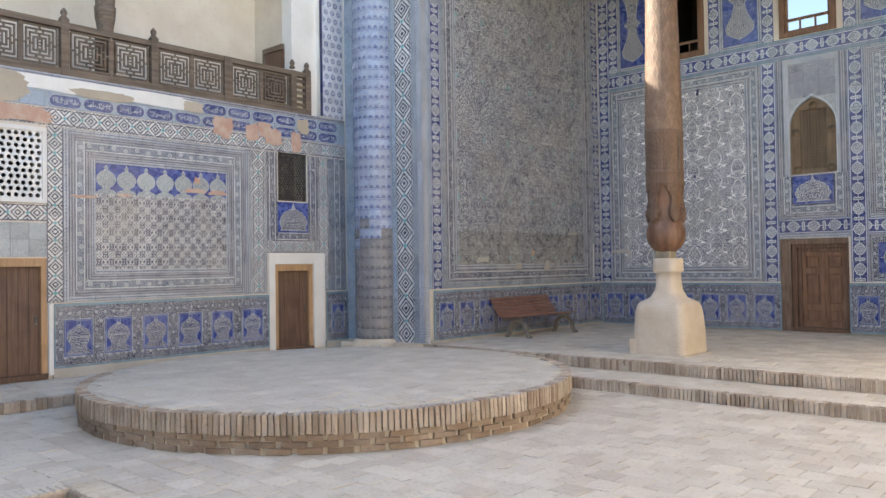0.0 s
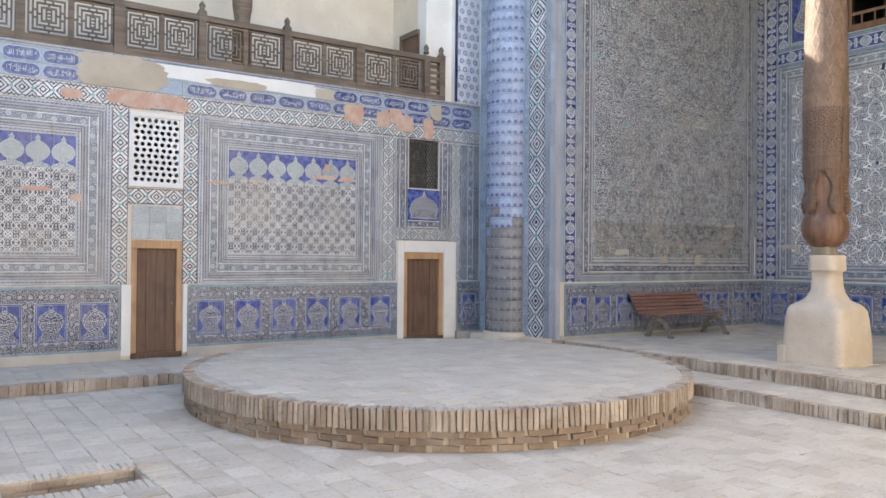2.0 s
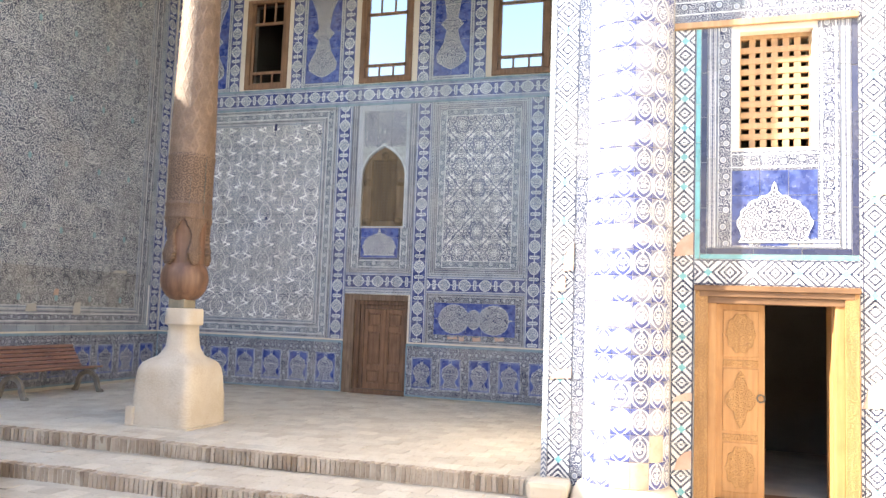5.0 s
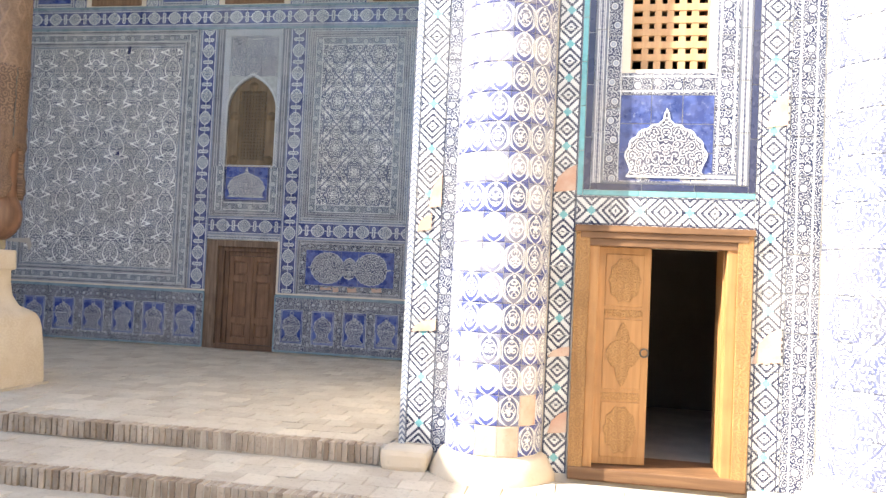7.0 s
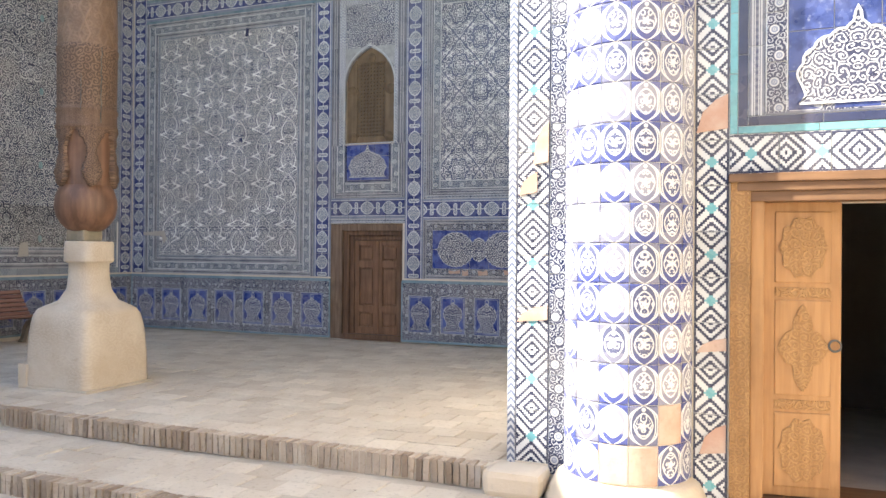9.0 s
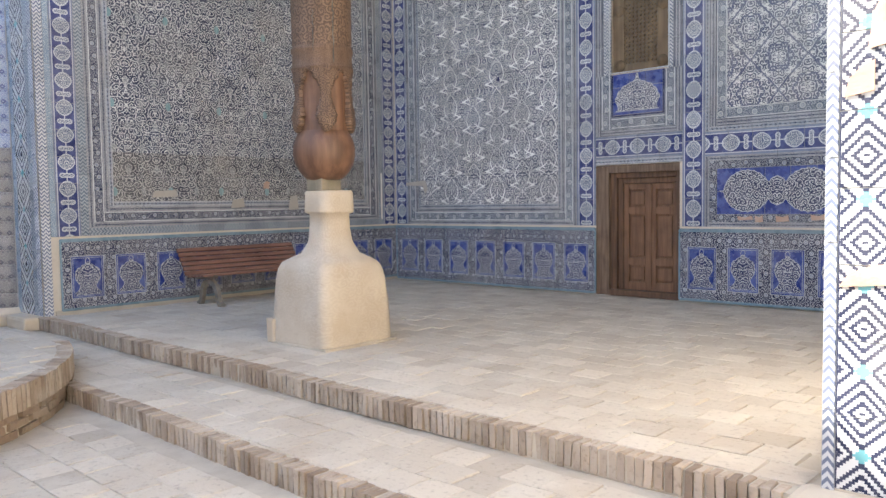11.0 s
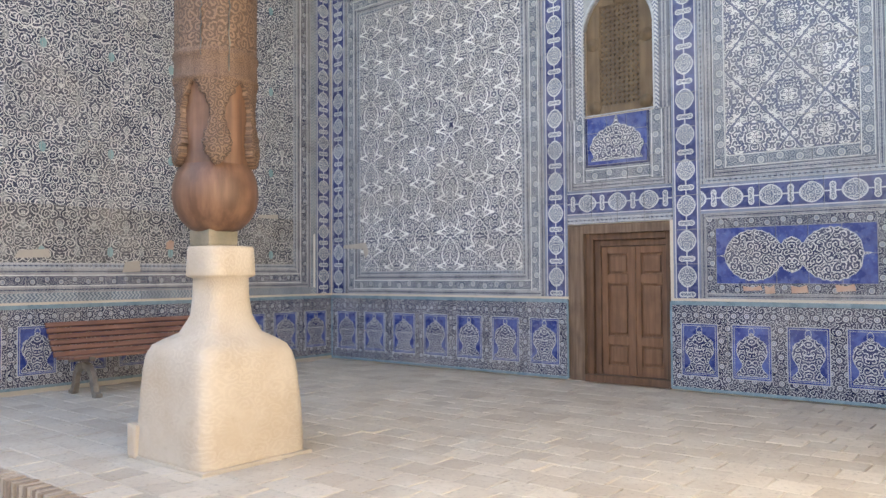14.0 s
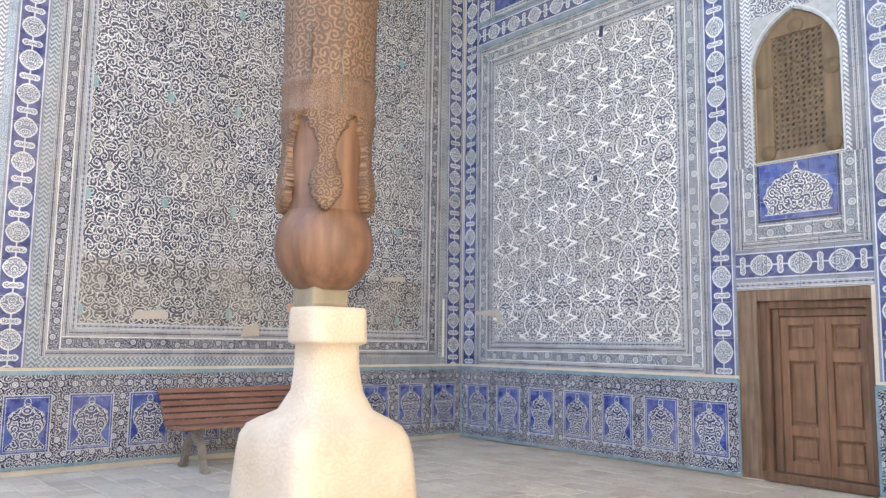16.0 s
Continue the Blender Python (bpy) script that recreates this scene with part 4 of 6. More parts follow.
for u, v, a, b in ((-10.25, 3.20, 0.5, 0.14), (-9.75, 3.18, 0.42, 0.16), (-11.45, 3.08, 0.3, 0.08), (-12.2, 3.02, 0.5, 0.08), (-14.9, 2.75, 0.5, 0.12), (-14.2, 2.6, 0.2, 0.2), (-10.02, 3.36, 0.14, 0.2)):
    o = [(u + a * (0.5 + 0.5 * math.cos(t) * (0.8 + 0.25 * math.sin(3 * t + u))), v + b * (0.5 + 0.5 * math.sin(t) * (0.8 + 0.3 * math.cos(2 * t)))) for t in [2 * math.pi * i / 14 for i in range(14)]]
    LEFT.flat("bare_patch", o, CLAY, LEFT.ob, 0.0165, 0.004, "bare clay where tile has fallen")
for a, b in ((-13.62, -13.37), (-12.52, -12.27), (-8.84, -8.45)):
    LEFT.tiles("border", a, b, 1.37, 4.14, T["diamond"], 0.25, 0.35, 0.0, True)
# over the first door
LEFT.tiles("star_field", -13.31, -12.52, 2.09, 2.62, T["flask"], 0.27, 0.27)
LEFT.tiles("border", -13.37, -12.52, 2.64, 2.90, T["diamond"], 0.28, 0.26)
LEFT.bit("white_jamb", -13.46, -13.315, 0.25, 1.36, 0.0, 0.05, WHITEWASH, LEFT.ob)
LEFT.bit("white_jamb", -12.505, -12.44, 0.25, 1.36, 0.0, 0.05, WHITEWASH, LEFT.ob)
# bay of the second door
LEFT.tiles("border", -8.45, -8.20, 2.42, 4.14, T["vine"], 0.25, 0.3, 0.0, True)
LEFT.tiles("border", -7.46, -7.20, 2.42, 4.14, T["vine"], 0.25, 0.3, 0.0, True)
LEFT.tiles("border", -7.20, -6.92, 1.37, 4.14, T["diamond"], 0.28, 0.35, 0.0, True)
LEFT.tiles("border", -6.92, -6.47, 1.37, 4.14, T["vinew"], 0.45, 0.3, 0.0, True)
LEFT.tiles("border", -8.45, -7.20, 2.16, 2.42, T["diamond"], 0.3, 0.26)
LEFT.tiles("border", -8.20, -7.46, 2.42, 2.56, T["vine"], 0.3, 0.14)
LEFT.tiles("blue_field", -8.20, -7.46, 2.56, 3.17, T["blue"], 0.25, 0.3)
o = lobed(-7.83, 2.60, 0.66, 0.54)
LEFT.flat("cusped_arch", o, T["motif_fine"], LEFT.ob, 0.012, 0.004, "white arabesque cusped arch")
LEFT.rim("arch_outline", o, 0.008, T["line"], LEFT.ob, 0.013, 0.007)
LEFT.bit("white_surround", -8.43, -8.285, 0.24, 2.15, 0.0, 0.03, WHITEWASH, LEFT.ob, 0.006)
LEFT.bit("white_surround", -7.345, -7.06, 0.24, 2.15, 0.0, 0.03, WHITEWASH, LEFT.ob, 0.006)
LEFT.bit("white_surround", -8.285, -7.345, 1.935, 2.15, 0.0, 0.03, WHITEWASH, LEFT.ob, 0.006)
# bands under the balcony
LEFT.tiles("border", -17.2, -6.47, 4.15, 4.43, T["diamond"], 0.32, 0.28, label="band of stepped black and white diamonds")
LEFT.tiles("inscription_ground", -17.2, -6.47, 4.44, 4.90, T["pale"], 0.36, 0.23, label="pale blue band with dark cartouches")
LEFT.tiles("border", -17.2, -6.47, 4.90, 4.98, T["dots"], 0.4, 0.08)
for row, v in ((0, 4.555), (1, 4.785)):
    u = -17.0
    while u < -6.75:
        if not (row == 1 and -14.1 < u < -9.75) and not (row == 0 and -13.9 < u < -12.5):
            o = [(u + a * 0.52, v + b * 1.05) for a, b in ((-0.48, 0), (-0.44, 0.055), (-0.38, 0.078), (-0.3, 0.09), (0.3, 0.09), (0.38, 0.078), (0.44, 0.055), (0.48, 0), (0.44, -0.055), (0.38, -0.078), (0.3, -0.09), (-0.3, -0.09), (-0.38, -0.078), (-0.44, -0.055))]
            c = LEFT.flat("cartouche", o, T["cartouche"], LEFT.ob, 0.013, 0.003)
            LEFT.rim("cartouche_outline", o, 0.008, T["line"], LEFT.ob, 0.013, 0.005)
            # unreadable flowing script: thin upright and lying strokes
            bm = bmesh.new()
            x = u - 0.19
            while x < u + 0.18:
                a = random.uniform(0.0, 1.0)
                if a < 0.45:
                    LEFT.box(bm, x, x + 0.008, v - 0.03 + random.uniform(-0.02, 0.01), v + random.uniform(0.03, 0.066), 0.014, 0.0185)
                else:
                    y = v + random.uniform(-0.055, 0.03)
                    w = random.uniform(0.03, 0.07)
                    LEFT.box(bm, x, x + w, y, y + 0.010, 0.014, 0.0185)
                    LEFT.box(bm, x + w - 0.008, x + w, y + 0.010, y + 0.034, 0.014, 0.0185)
                if random.random() < 0.5:
                    y = v + random.uniform(-0.06, 0.05)
                    LEFT.box(bm, x + 0.004, x + 0.016, y, y + 0.010, 0.014, 0.0185)
                x += random.uniform(0.016, 0.030)
            part("lettering", bm, T["line"], c)
        u += 0.53


def blob(u0, u1, v0, v1, n, seed, squareness=4.0, rough=0.10):
    """An uneven closed outline that fills a rectangle."""
    o = []
    for i in range(n):
        t = 2 * math.pi * i / n
        c, s = math.cos(t), math.sin(t)
        k = (abs(c) ** squareness + abs(s) ** squareness) ** (-1 / squareness)
        k *= 0.93 + rough * noise.noise(Vector((c * 2.2, s * 2.2, seed))) + rough * noise.noise(Vector((c * 7, s * 7, seed + 5)))
        o.append(((u0 + u1) / 2 + (u1 - u0) / 2 * k * c, (v0 + v1) / 2 + (v1 - v0) / 2 * k * s))
    return o


for n, (u0, u1, v0, v1, m) in enumerate(((-13.5, -9.75, 4.69, 4.93, WHITEWASH), (-14.2, -12.75, 4.42, 4.97, MUD), (-12.15, -11.1, 4.66, 4.82, MUD), (-10.2, -9.8, 4.68, 4.88, MUD), (-7.72, -7.42, 4.56, 4.88, MUD))):
    LEFT.flat("plaster_patch", blob(u0, u1, v0, v1, 44, n * 3.1, 4.0, 0.16), m, LEFT.ob, 0.018 if m is WHITEWASH else 0.022, 0.006, "plaster repair over fallen tiles")
for n, (u, v, a, b) in enumerate(((-13.75, 4.16, 1.35, 0.27), (-9.62, 4.34, 0.42, 0.34), (-8.92, 4.28, 0.30, 0.36), (-8.66, 4.40, 0.32, 0.30), (-8.50, 4.26, 0.42, 0.34), (-7.86, 4.18, 0.24, 0.40), (-9.45, 4.28, 0.2, 0.2), (-14.35, 4.20, 0.3, 0.16))):
    LEFT.flat("bare_patch", blob(u, u + a, v, v + b, 36, n * 2.3 + 40, 5.0, 0.22), CLAY, LEFT.ob, 0.0178 + 0.0008 * (n % 3), 0.004, "bare clay where tile has fallen")
# hexagon strip above, on the white pier
HEX = Wall("wall_hex", "x", -2.3, "")
HEX.ob = LEFT.ob
HEX.tiles("border", -7.10, -7.04, 5.0, ROOF, T["ink"], 0.06, 0.45, 0.002, True)
HEX.tiles("star_circle_strip", -7.04, -6.50, 5.0, ROOF, T["hexes"], 0.27, 0.34, 0.002, label="strip of white star-and-circle tiles")

# ---- pier face and round pilasters ----
PIER.tiles("border", -2.28, -1.80, FLOOR, ROOF, T["pale"], 0.24, 0.3, 0.0, True)
PIER.tiles("border", -0.86, -0.74, FLOOR, ROOF, T["pale"], 0.12, 0.45, 0.0, True)
PIER.tiles("border", -0.74, -0.28, FLOOR, ROOF, T["diamond_pier"], 0.46, 0.35, 0.0, True)
PIER.tiles("border", -0.28, -0.14, FLOOR, ROOF, T["zig"], 0.14, 0.45, 0.0, True)
PIER.tiles("border", -0.14, 0.0, FLOOR, ROOF, T["hook"], 0.14, 0.45, 0.0, True)


def pilaster(name, label, cx, cy, r, z0, z1, material, rows, cols, bulge=0.0, joint=0.003, bed=GROUT):
    """A round pilaster faced with curved tiles in courses."""
    col = thing(name, label, "pilaster", (cx, cy, 0), kind="structure")
    part("core", lathe([(z0 - 0.05, r - 0.006), (z1, r - 0.006)], 40), bed, col)
    part("base_stone", lathe([(0.02, r + 0.10), (0.10, r + 0.14), (0.22, r + 0.12), (z0 - 0.04, r + 0.05), (z0, r - 0.01)], 40), STONE, col, "worn pale base stone", True)
    n = round((z1 - z0) / rows)
    for j in range(n):
        a0, a1 = z0 + rows * j, z0 + rows * (j + 1)
        shift = 0.5 * (j % 2)
        swell = bulge
        for i in range(cols):
            t0 = math.pi * (1.0 + (i) / cols) - 0.05
            t1 = math.pi * (1.0 + (i + 1) / cols) - 0.05
            bm = bmesh.new()
            lay = bm.loops.layers.uv.new("UVMap")
            k = 5
            lift = random.uniform(-0.0015, 0.0015)
            grid = []
            for ring, (zz, dr) in enumerate(((a0 + 0.0015, -0.004), (a0 + 0.003, 0.0), (a0 + 0.014, swell * 0.4), ((a0 + a1) / 2, swell), (a1 - 0.014, swell * 0.4), (a1 - 0.003, 0.0), (a1 - 0.0015, -0.004))):
                grid.append([bm.verts.new(((r + dr + lift) * math.cos(t0 + joint + (t1 - t0 - 2 * joint) * s / k), (r + dr + lift) * math.sin(t0 + joint + (t1 - t0 - 2 * joint) * s / k), zz)) for s in range(k + 1)])
            for rr in range(6):
                for s in range(k):
                    f = bm.faces.new((grid[rr][s], grid[rr][s + 1], grid[rr + 1][s + 1], grid[rr + 1][s]))
                    for lp in f.loops:
                        x, y, z = lp.vert.co
                        lp[lay].uv = (((math.atan2(y, x) % (2 * math.pi)) - math.pi + 0.05) * r, z - z0)
            part("tile", bm, material(j, i), col, smooth=True)
    return col


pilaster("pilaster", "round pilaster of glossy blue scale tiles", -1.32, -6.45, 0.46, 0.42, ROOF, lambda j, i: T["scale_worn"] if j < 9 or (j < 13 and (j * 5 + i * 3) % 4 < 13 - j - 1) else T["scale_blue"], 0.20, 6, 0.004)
pilaster("pilaster", "round pilaster of blue and white ogee-net tiles, bare clay patches", 10.46, -6.36, 0.415, 0.40, 7.0, lambda j, i: CLAY if (j, i) in ((0, 3), (0, 4), (1, 5)) else T["scale_dark"], 0.25, 7, 0.0, 0.006, WHITEWASH)
pilaster("pilaster", "round pilaster of white tiles with tracery", 13.62, -6.36, 0.55, 0.40, 7.0, lambda j, i: T["girih"], 0.36, 6)

# ---- tiling of the right facade ----
RIGHT.tiles("border", 9.62, 9.68, FLOOR, 7.6, T["hook"], 0.06, 0.4, 0.0, True)
RIGHT.tiles("border", 9.68, 9.92, FLOOR + 0.02, 7.6, T["diamond_wide"], 0.24, 0.36, 0.0, True)
RIGHT.tiles("border", 9.92, 10.04, FLOOR - 0.05, 7.6, T["vine"], 0.12, 0.34, 0.0, True)
RIGHT.tiles("border", 10.88, 11.09, 0.22, 4.92, T["diamond_small"], 0.21, 0.30, 0.0, True)
RIGHT.tiles("border", 11.09, 12.55, 2.345, 2.60, T["diamond_wide"], 0.29, 0.255, label="band of stepped black and white diamonds")
q = RIGHT.ring("border", 11.09, 12.55, 2.60, 4.92, 0.05, T["sea"], sides="lb")
q = RIGHT.ring("border", *q, 0.06, T["sunink"], sides="lrb")
q = RIGHT.ring("border", *q, 0.10, T["dots"], sides="lrb")
RIGHT.tiles("border", q[0], q[1], q[2], 2.73, T["vine"], 0.3, 2.73 - q[2])
RIGHT.tiles("border", q[0], 11.43, 2.73, 4.92, T["vine"], 11.43 - q[0], 0.3, 0.0, True)
RIGHT.tiles("border", 12.20, q[1], 2.73, 4.92, T["vine"], q[1] - 12.20, 0.3, 0.0, True)
RIGHT.tiles("border", 11.43, 12.20, 3.47, 3.66, T["vine"], 0.26, 0.19)
RIGHT.tiles("blue_field", 11.43, 12.20, 2.73, 3.47, T["sunblue"], 0.257, 0.247, label="mottled cobalt blue tiles")
o = lobed(11.815, 2.77, 0.66, 0.58)
RIGHT.flat("cusped_arch", o, T["sunmotif"], RIGHT.ob, 0.012, 0.004, "white arabesque cusped arch")
RIGHT.rim("arch_outline", o, 0.014, T["white"], RIGHT.ob, 0.013, 0.007)
RIGHT.tiles("border", 12.55, 12.80, 0.22, 7.0, T["diamond_small"], 0.25, 0.32, 0.0, True)
RIGHT.tiles("border", 12.80, 13.06, 0.22, 7.0, T["vine"], 0.26, 0.32, 0.0, True)
RIGHT.tiles("border", 10.88, 12.55, 4.98, 5.30, T["vine"], 0.33, 0.32)
RIGHT.tiles("star_panel", 10.88, 12.55, 5.30, 7.0, T["girih"], 0.36, 0.36)
RIGHT.bit("ledge", 10.88, 12.55, 4.92, 4.98, 0.0, 0.05, TRIMWOOD, RIGHT.ob, 0.006)
for u, v, a, b in ((9.69, 1.35, 0.22, 0.12), (9.80, 2.45, 0.11, 0.3), (9.70, 2.24, 0.13, 0.16), (10.89, 2.62, 0.19, 0.24), (12.62, 3.2, 0.16, 0.3), (10.90, 1.2, 0.18, 0.10), (10.92, 0.55, 0.16, 0.2), (12.56, 1.25, 0.22, 0.3)):
    RIGHT.flat("bare_patch", [(u, v), (u + a, v + 0.02), (u + a, v + b), (u + a * 0.6, v + b * 0.86), (u + a * 0.2, v + b * 0.55)], CLAY, RIGHT.ob, 0.0165, 0.004, "bare clay where tile has fallen")
RIGHT.bit("skirting", 12.55, 15.6, 0.0, 0.22, 0.0, 0.06, PLINTH, RIGHT.ob, 0.01)
RIGHT.tiles("star_panel", 14.2, 15.6, 0.22, 7.0, T["girih"], 0.4, 0.4)


# ---- doors and windows ----
def carved_door():
    """Two-leaved carved honey-wood door, one leaf standing a little ajar, the other swung in."""
    d = thing("door_1", "carved honey-wood door standing half open", "door", (11.82, -6.35, 0.29), kind="structure")

    def carved(name, x0, x1, y0, y1, z0, z1, mat, label="", par=d, bev=0.006):
        bm = bmesh.new()
        box(bm, x0, x1, y0, y1, z0, z1, bev)
        lay = bm.loops.layers.uv.new("UVMap")
        for f in bm.faces:
            for lp in f.loops:
                lp[lay].uv = (lp.vert.co.x + lp.vert.co.y, lp.vert.co.z)
        return part(name, bm, mat, par, label)

    for s in (-1, 1):
        carved("jamb", min(s * 0.72, s * 0.60), max(s * 0.72, s * 0.60), -0.05, 0.10, -0.08, 2.05, HONEYCARVE)
        carved("inner_jamb", min(s * 0.60, s * 0.52), max(s * 0.60, s * 0.52), -0.02, 0.506, -0.02, 1.90, ORANGEWOOD)
    carved("lintel", -0.73, 0.73, -0.075, 0.12, 2.00, 2.055, LINTELWOOD)
    carved("lintel", -0.68, 0.68, -0.055, 0.12, 1.945, 2.00, LINTELWOOD)
    carved("lintel", -0.62, 0.62, -0.035, 0.14, 1.88, 1.945, LINTELWOOD)
    carved("threshold", -0.72, 0.72, -0.06, 0.52, -0.10, 0.012, LINTELWOOD, "worn wooden threshold", bev=0.015)
    leaf = carved("leaf", 0, 0.46, -0.022, 0.022, 0.02, 1.88, ORANGEWOOD, "carved leaf")
    leaf.matrix_basis = pose(-0.53, 0.10, 0, 0, 0, 9)
    for z0, z1 in ((0.08, 0.55), (0.66, 1.26), (1.37, 1.82)):
        carved("panel", 0.07, 0.40, -0.032, -0.018, z0, z1, ORANGEWOOD, par=leaf, bev=0.008)
        c = (z0 + z1) / 2
        bm = bmesh.new()
        lay = bm.loops.layers.uv.new("UVMap")
        h = (z1 - z0) * 0.42
        tall = z1 - z0 > 0.5
        swell = (lambda t: 0.86 + 0.20 * math.cos(4 * t) + 0.04 * math.cos(12 * t)) if tall else (lambda t: 1 + 0.07 * math.cos(10 * t))
        o = [(0.235 + 0.135 * swell(t) * math.cos(t), c + h * swell(t) * math.sin(t)) for t in [2 * math.pi * i / 40 for i in range(40)]]
        fr, bk = [bm.verts.new((x, -0.044, z)) for x, z in o], [bm.verts.new((x * 1.0, -0.030, z)) for x, z in o]
        f = bm.faces.new(fr)
        for lp, (x, z) in zip(f.loops, o):
            lp[lay].uv = (x - 0.235, z - c)
        for i in range(40):
            bm.faces.new((fr[i], bk[i], bk[(i + 1) % 40], fr[(i + 1) % 40]))
        part("rosette", bm, HONEYCARVE, leaf)
    for z in (0.60, 1.31):
        carved("carved_rail", 0.07, 0.40, -0.03, -0.018, z - 0.03, z + 0.03, HONEYCARVE, par=leaf, bev=0.004)
    bm = bmesh.new()
    ringed(bm, 0.035, 0.007, (0.42, -0.045, 0.98))
    part("ring_handle", bm, IRON, leaf, "dark iron ring handle")
    two = carved("leaf", -0.46, 0, -0.022, 0.022, 0.02, 1.88, ORANGEWOOD, "leaf swung inwards")
    two.matrix_basis = pose(0.53, 0.10, 0, 0, 0, -96)
    return d


def ringed(bm, R, r, at, n=20, m=8):
    rows = []
    for i in range(n):
        a = 2 * math.pi * i / n
        rows.append([bm.verts.new((at[0] + (R + r * math.cos(b)) * math.cos(a), at[1] + r * math.sin(b), at[2] + (R + r * math.cos(b)) * math.sin(a))) for b in [2 * math.pi * j / m for j in range(m)]])
    for i in range(n):
        for j in range(m):
            bm.faces.new((rows[i][j], rows[i][(j + 1) % m], rows[(i + 1) % n][(j + 1) % m], rows[(i + 1) % n][j]))


carved_door()


def panelled_door():
    """Pair of small panelled leaves set back in a wooden reveal."""
    d = thing("door_2", "closed two-leaved brown panelled door in a deep reveal", "door", (5.10, 0.0, FLOOR), kind="structure")
    y = 0.16
    part("reveal", boxed(-0.68, -0.46, 0.0, 0.44, 0.0, 1.95), REVEAL, d, "worn brown wooden reveal")
    part("reveal", boxed(-0.46, 0.68, 0.004, 0.40, 1.84, 1.955), REVEAL, d, "worn brown wooden head")
    part("jamb", boxed(-0.46, -0.36, y - 0.10, y + 0.1, 0.0, 1.84, bevel=0.010), OLDWOOD, d)
    part("inner_jamb", boxed(-0.36, -0.28, y - 0.05, y + 0.1, 0.0, 1.76, bevel=0.010), OLDWOOD, d)
    part("jamb", boxed(0.60, 0.68, y - 0.10, y + 0.1, 0.0, 1.84, bevel=0.010), OLDWOOD, d)
    part("lintel", boxed(-0.36, 0.60, y - 0.10, y + 0.1, 1.76, 1.84, bevel=0.010), OLDWOOD, d)
    part("lintel", boxed(-0.28, 0.60, y - 0.05, y + 0.1, 1.68, 1.76, bevel=0.010), OLDWOOD, d)
    part("threshold", boxed(-0.46, 0.68, 0.0, 0.28, -0.03, 0.09, bevel=0.015), OLDWOOD, d)
    for s, x0, x1 in ((0, -0.28, 0.157), (1, 0.163, 0.60)):
        leaf = part("leaf", boxed(x0, x1, y + 0.02, y + 0.05, 0.09, 1.675, bevel=0.003), DOORWOOD, d)
        st = 0.08
        for a, b in ((x0, x0 + st), (x1 - st, x1)):
            part("stile", boxed(a, b, y - 0.022, y + 0.02, 0.09, 1.675, bevel=0.006), DOORWOOD, leaf)
        for a, b in ((0.09, 0.21), (0.46, 0.57), (1.22, 1.33), (1.59, 1.675)):
            part("rail", boxed(x0 + st, x1 - st, y - 0.022, y + 0.02, a, b, bevel=0.006), DOORWOOD, leaf)
        for a, b in ((0.24, 0.43), (0.60, 1.19), (1.36, 1.56)):
            part("raised_panel", boxed(x0 + st + 0.03, x1 - st - 0.03, y - 0.008, y + 0.02, a, b, bevel=0.014), DOORWOOD, leaf)
    part("cover_strip", boxed(0.135, 0.185, y - 0.045, y - 0.022, 0.09, 1.66, bevel=0.010), DOORWOOD, d)


panelled_door()


def plank_door(name, label, y0, y1, top, frame_mat):
    """Plain dark leaf in a lighter frame, in the left wall."""
    d = thing(name, label, "door", (-2.3, (y0 + y1) / 2, STEP), kind="structure")
    h, w = top - STEP, (y1 - y0) / 2
    for s in (-1, 1):
        part("jamb", boxed(-0.16, -0.01, min(s * w, s * (w - 0.09)), max(s * w, s * (w - 0.09)), 0, h, bevel=0.006), frame_mat, d)
    part("lintel", boxed(-0.16, -0.005, -w, w, h - 0.13, h, bevel=0.006), frame_mat, d)
    part("threshold", boxed(-0.16, 0.03, -w, w, 0.0, 0.09, bevel=0.01), OLDWOOD, d)
    n = 4
    for i in range(n):
        a = -(w - 0.09) + 2 * (w - 0.09) * i / n
        part("plank", boxed(-0.13, -0.085 + 0.006 * (i % 2), a + 0.002, a + 2 * (w - 0.09) / n - 0.002, 0.09, h - 0.13, bevel=0.003), PLANKWOOD, d)
    part("latch", boxed(-0.09, -0.06, w - 0.17, w - 0.13, h * 0.45, h * 0.52, bevel=0.004), IRON, d)


plank_door("door_3", "closed dark plank door in a tan wooden frame", -13.31, -12.51, 2.07, TRIMWOOD)
plank_door("door_4", "closed dark plank door in a white plastered surround", -8.28, -7.35, 1.93, TRIMWOOD)


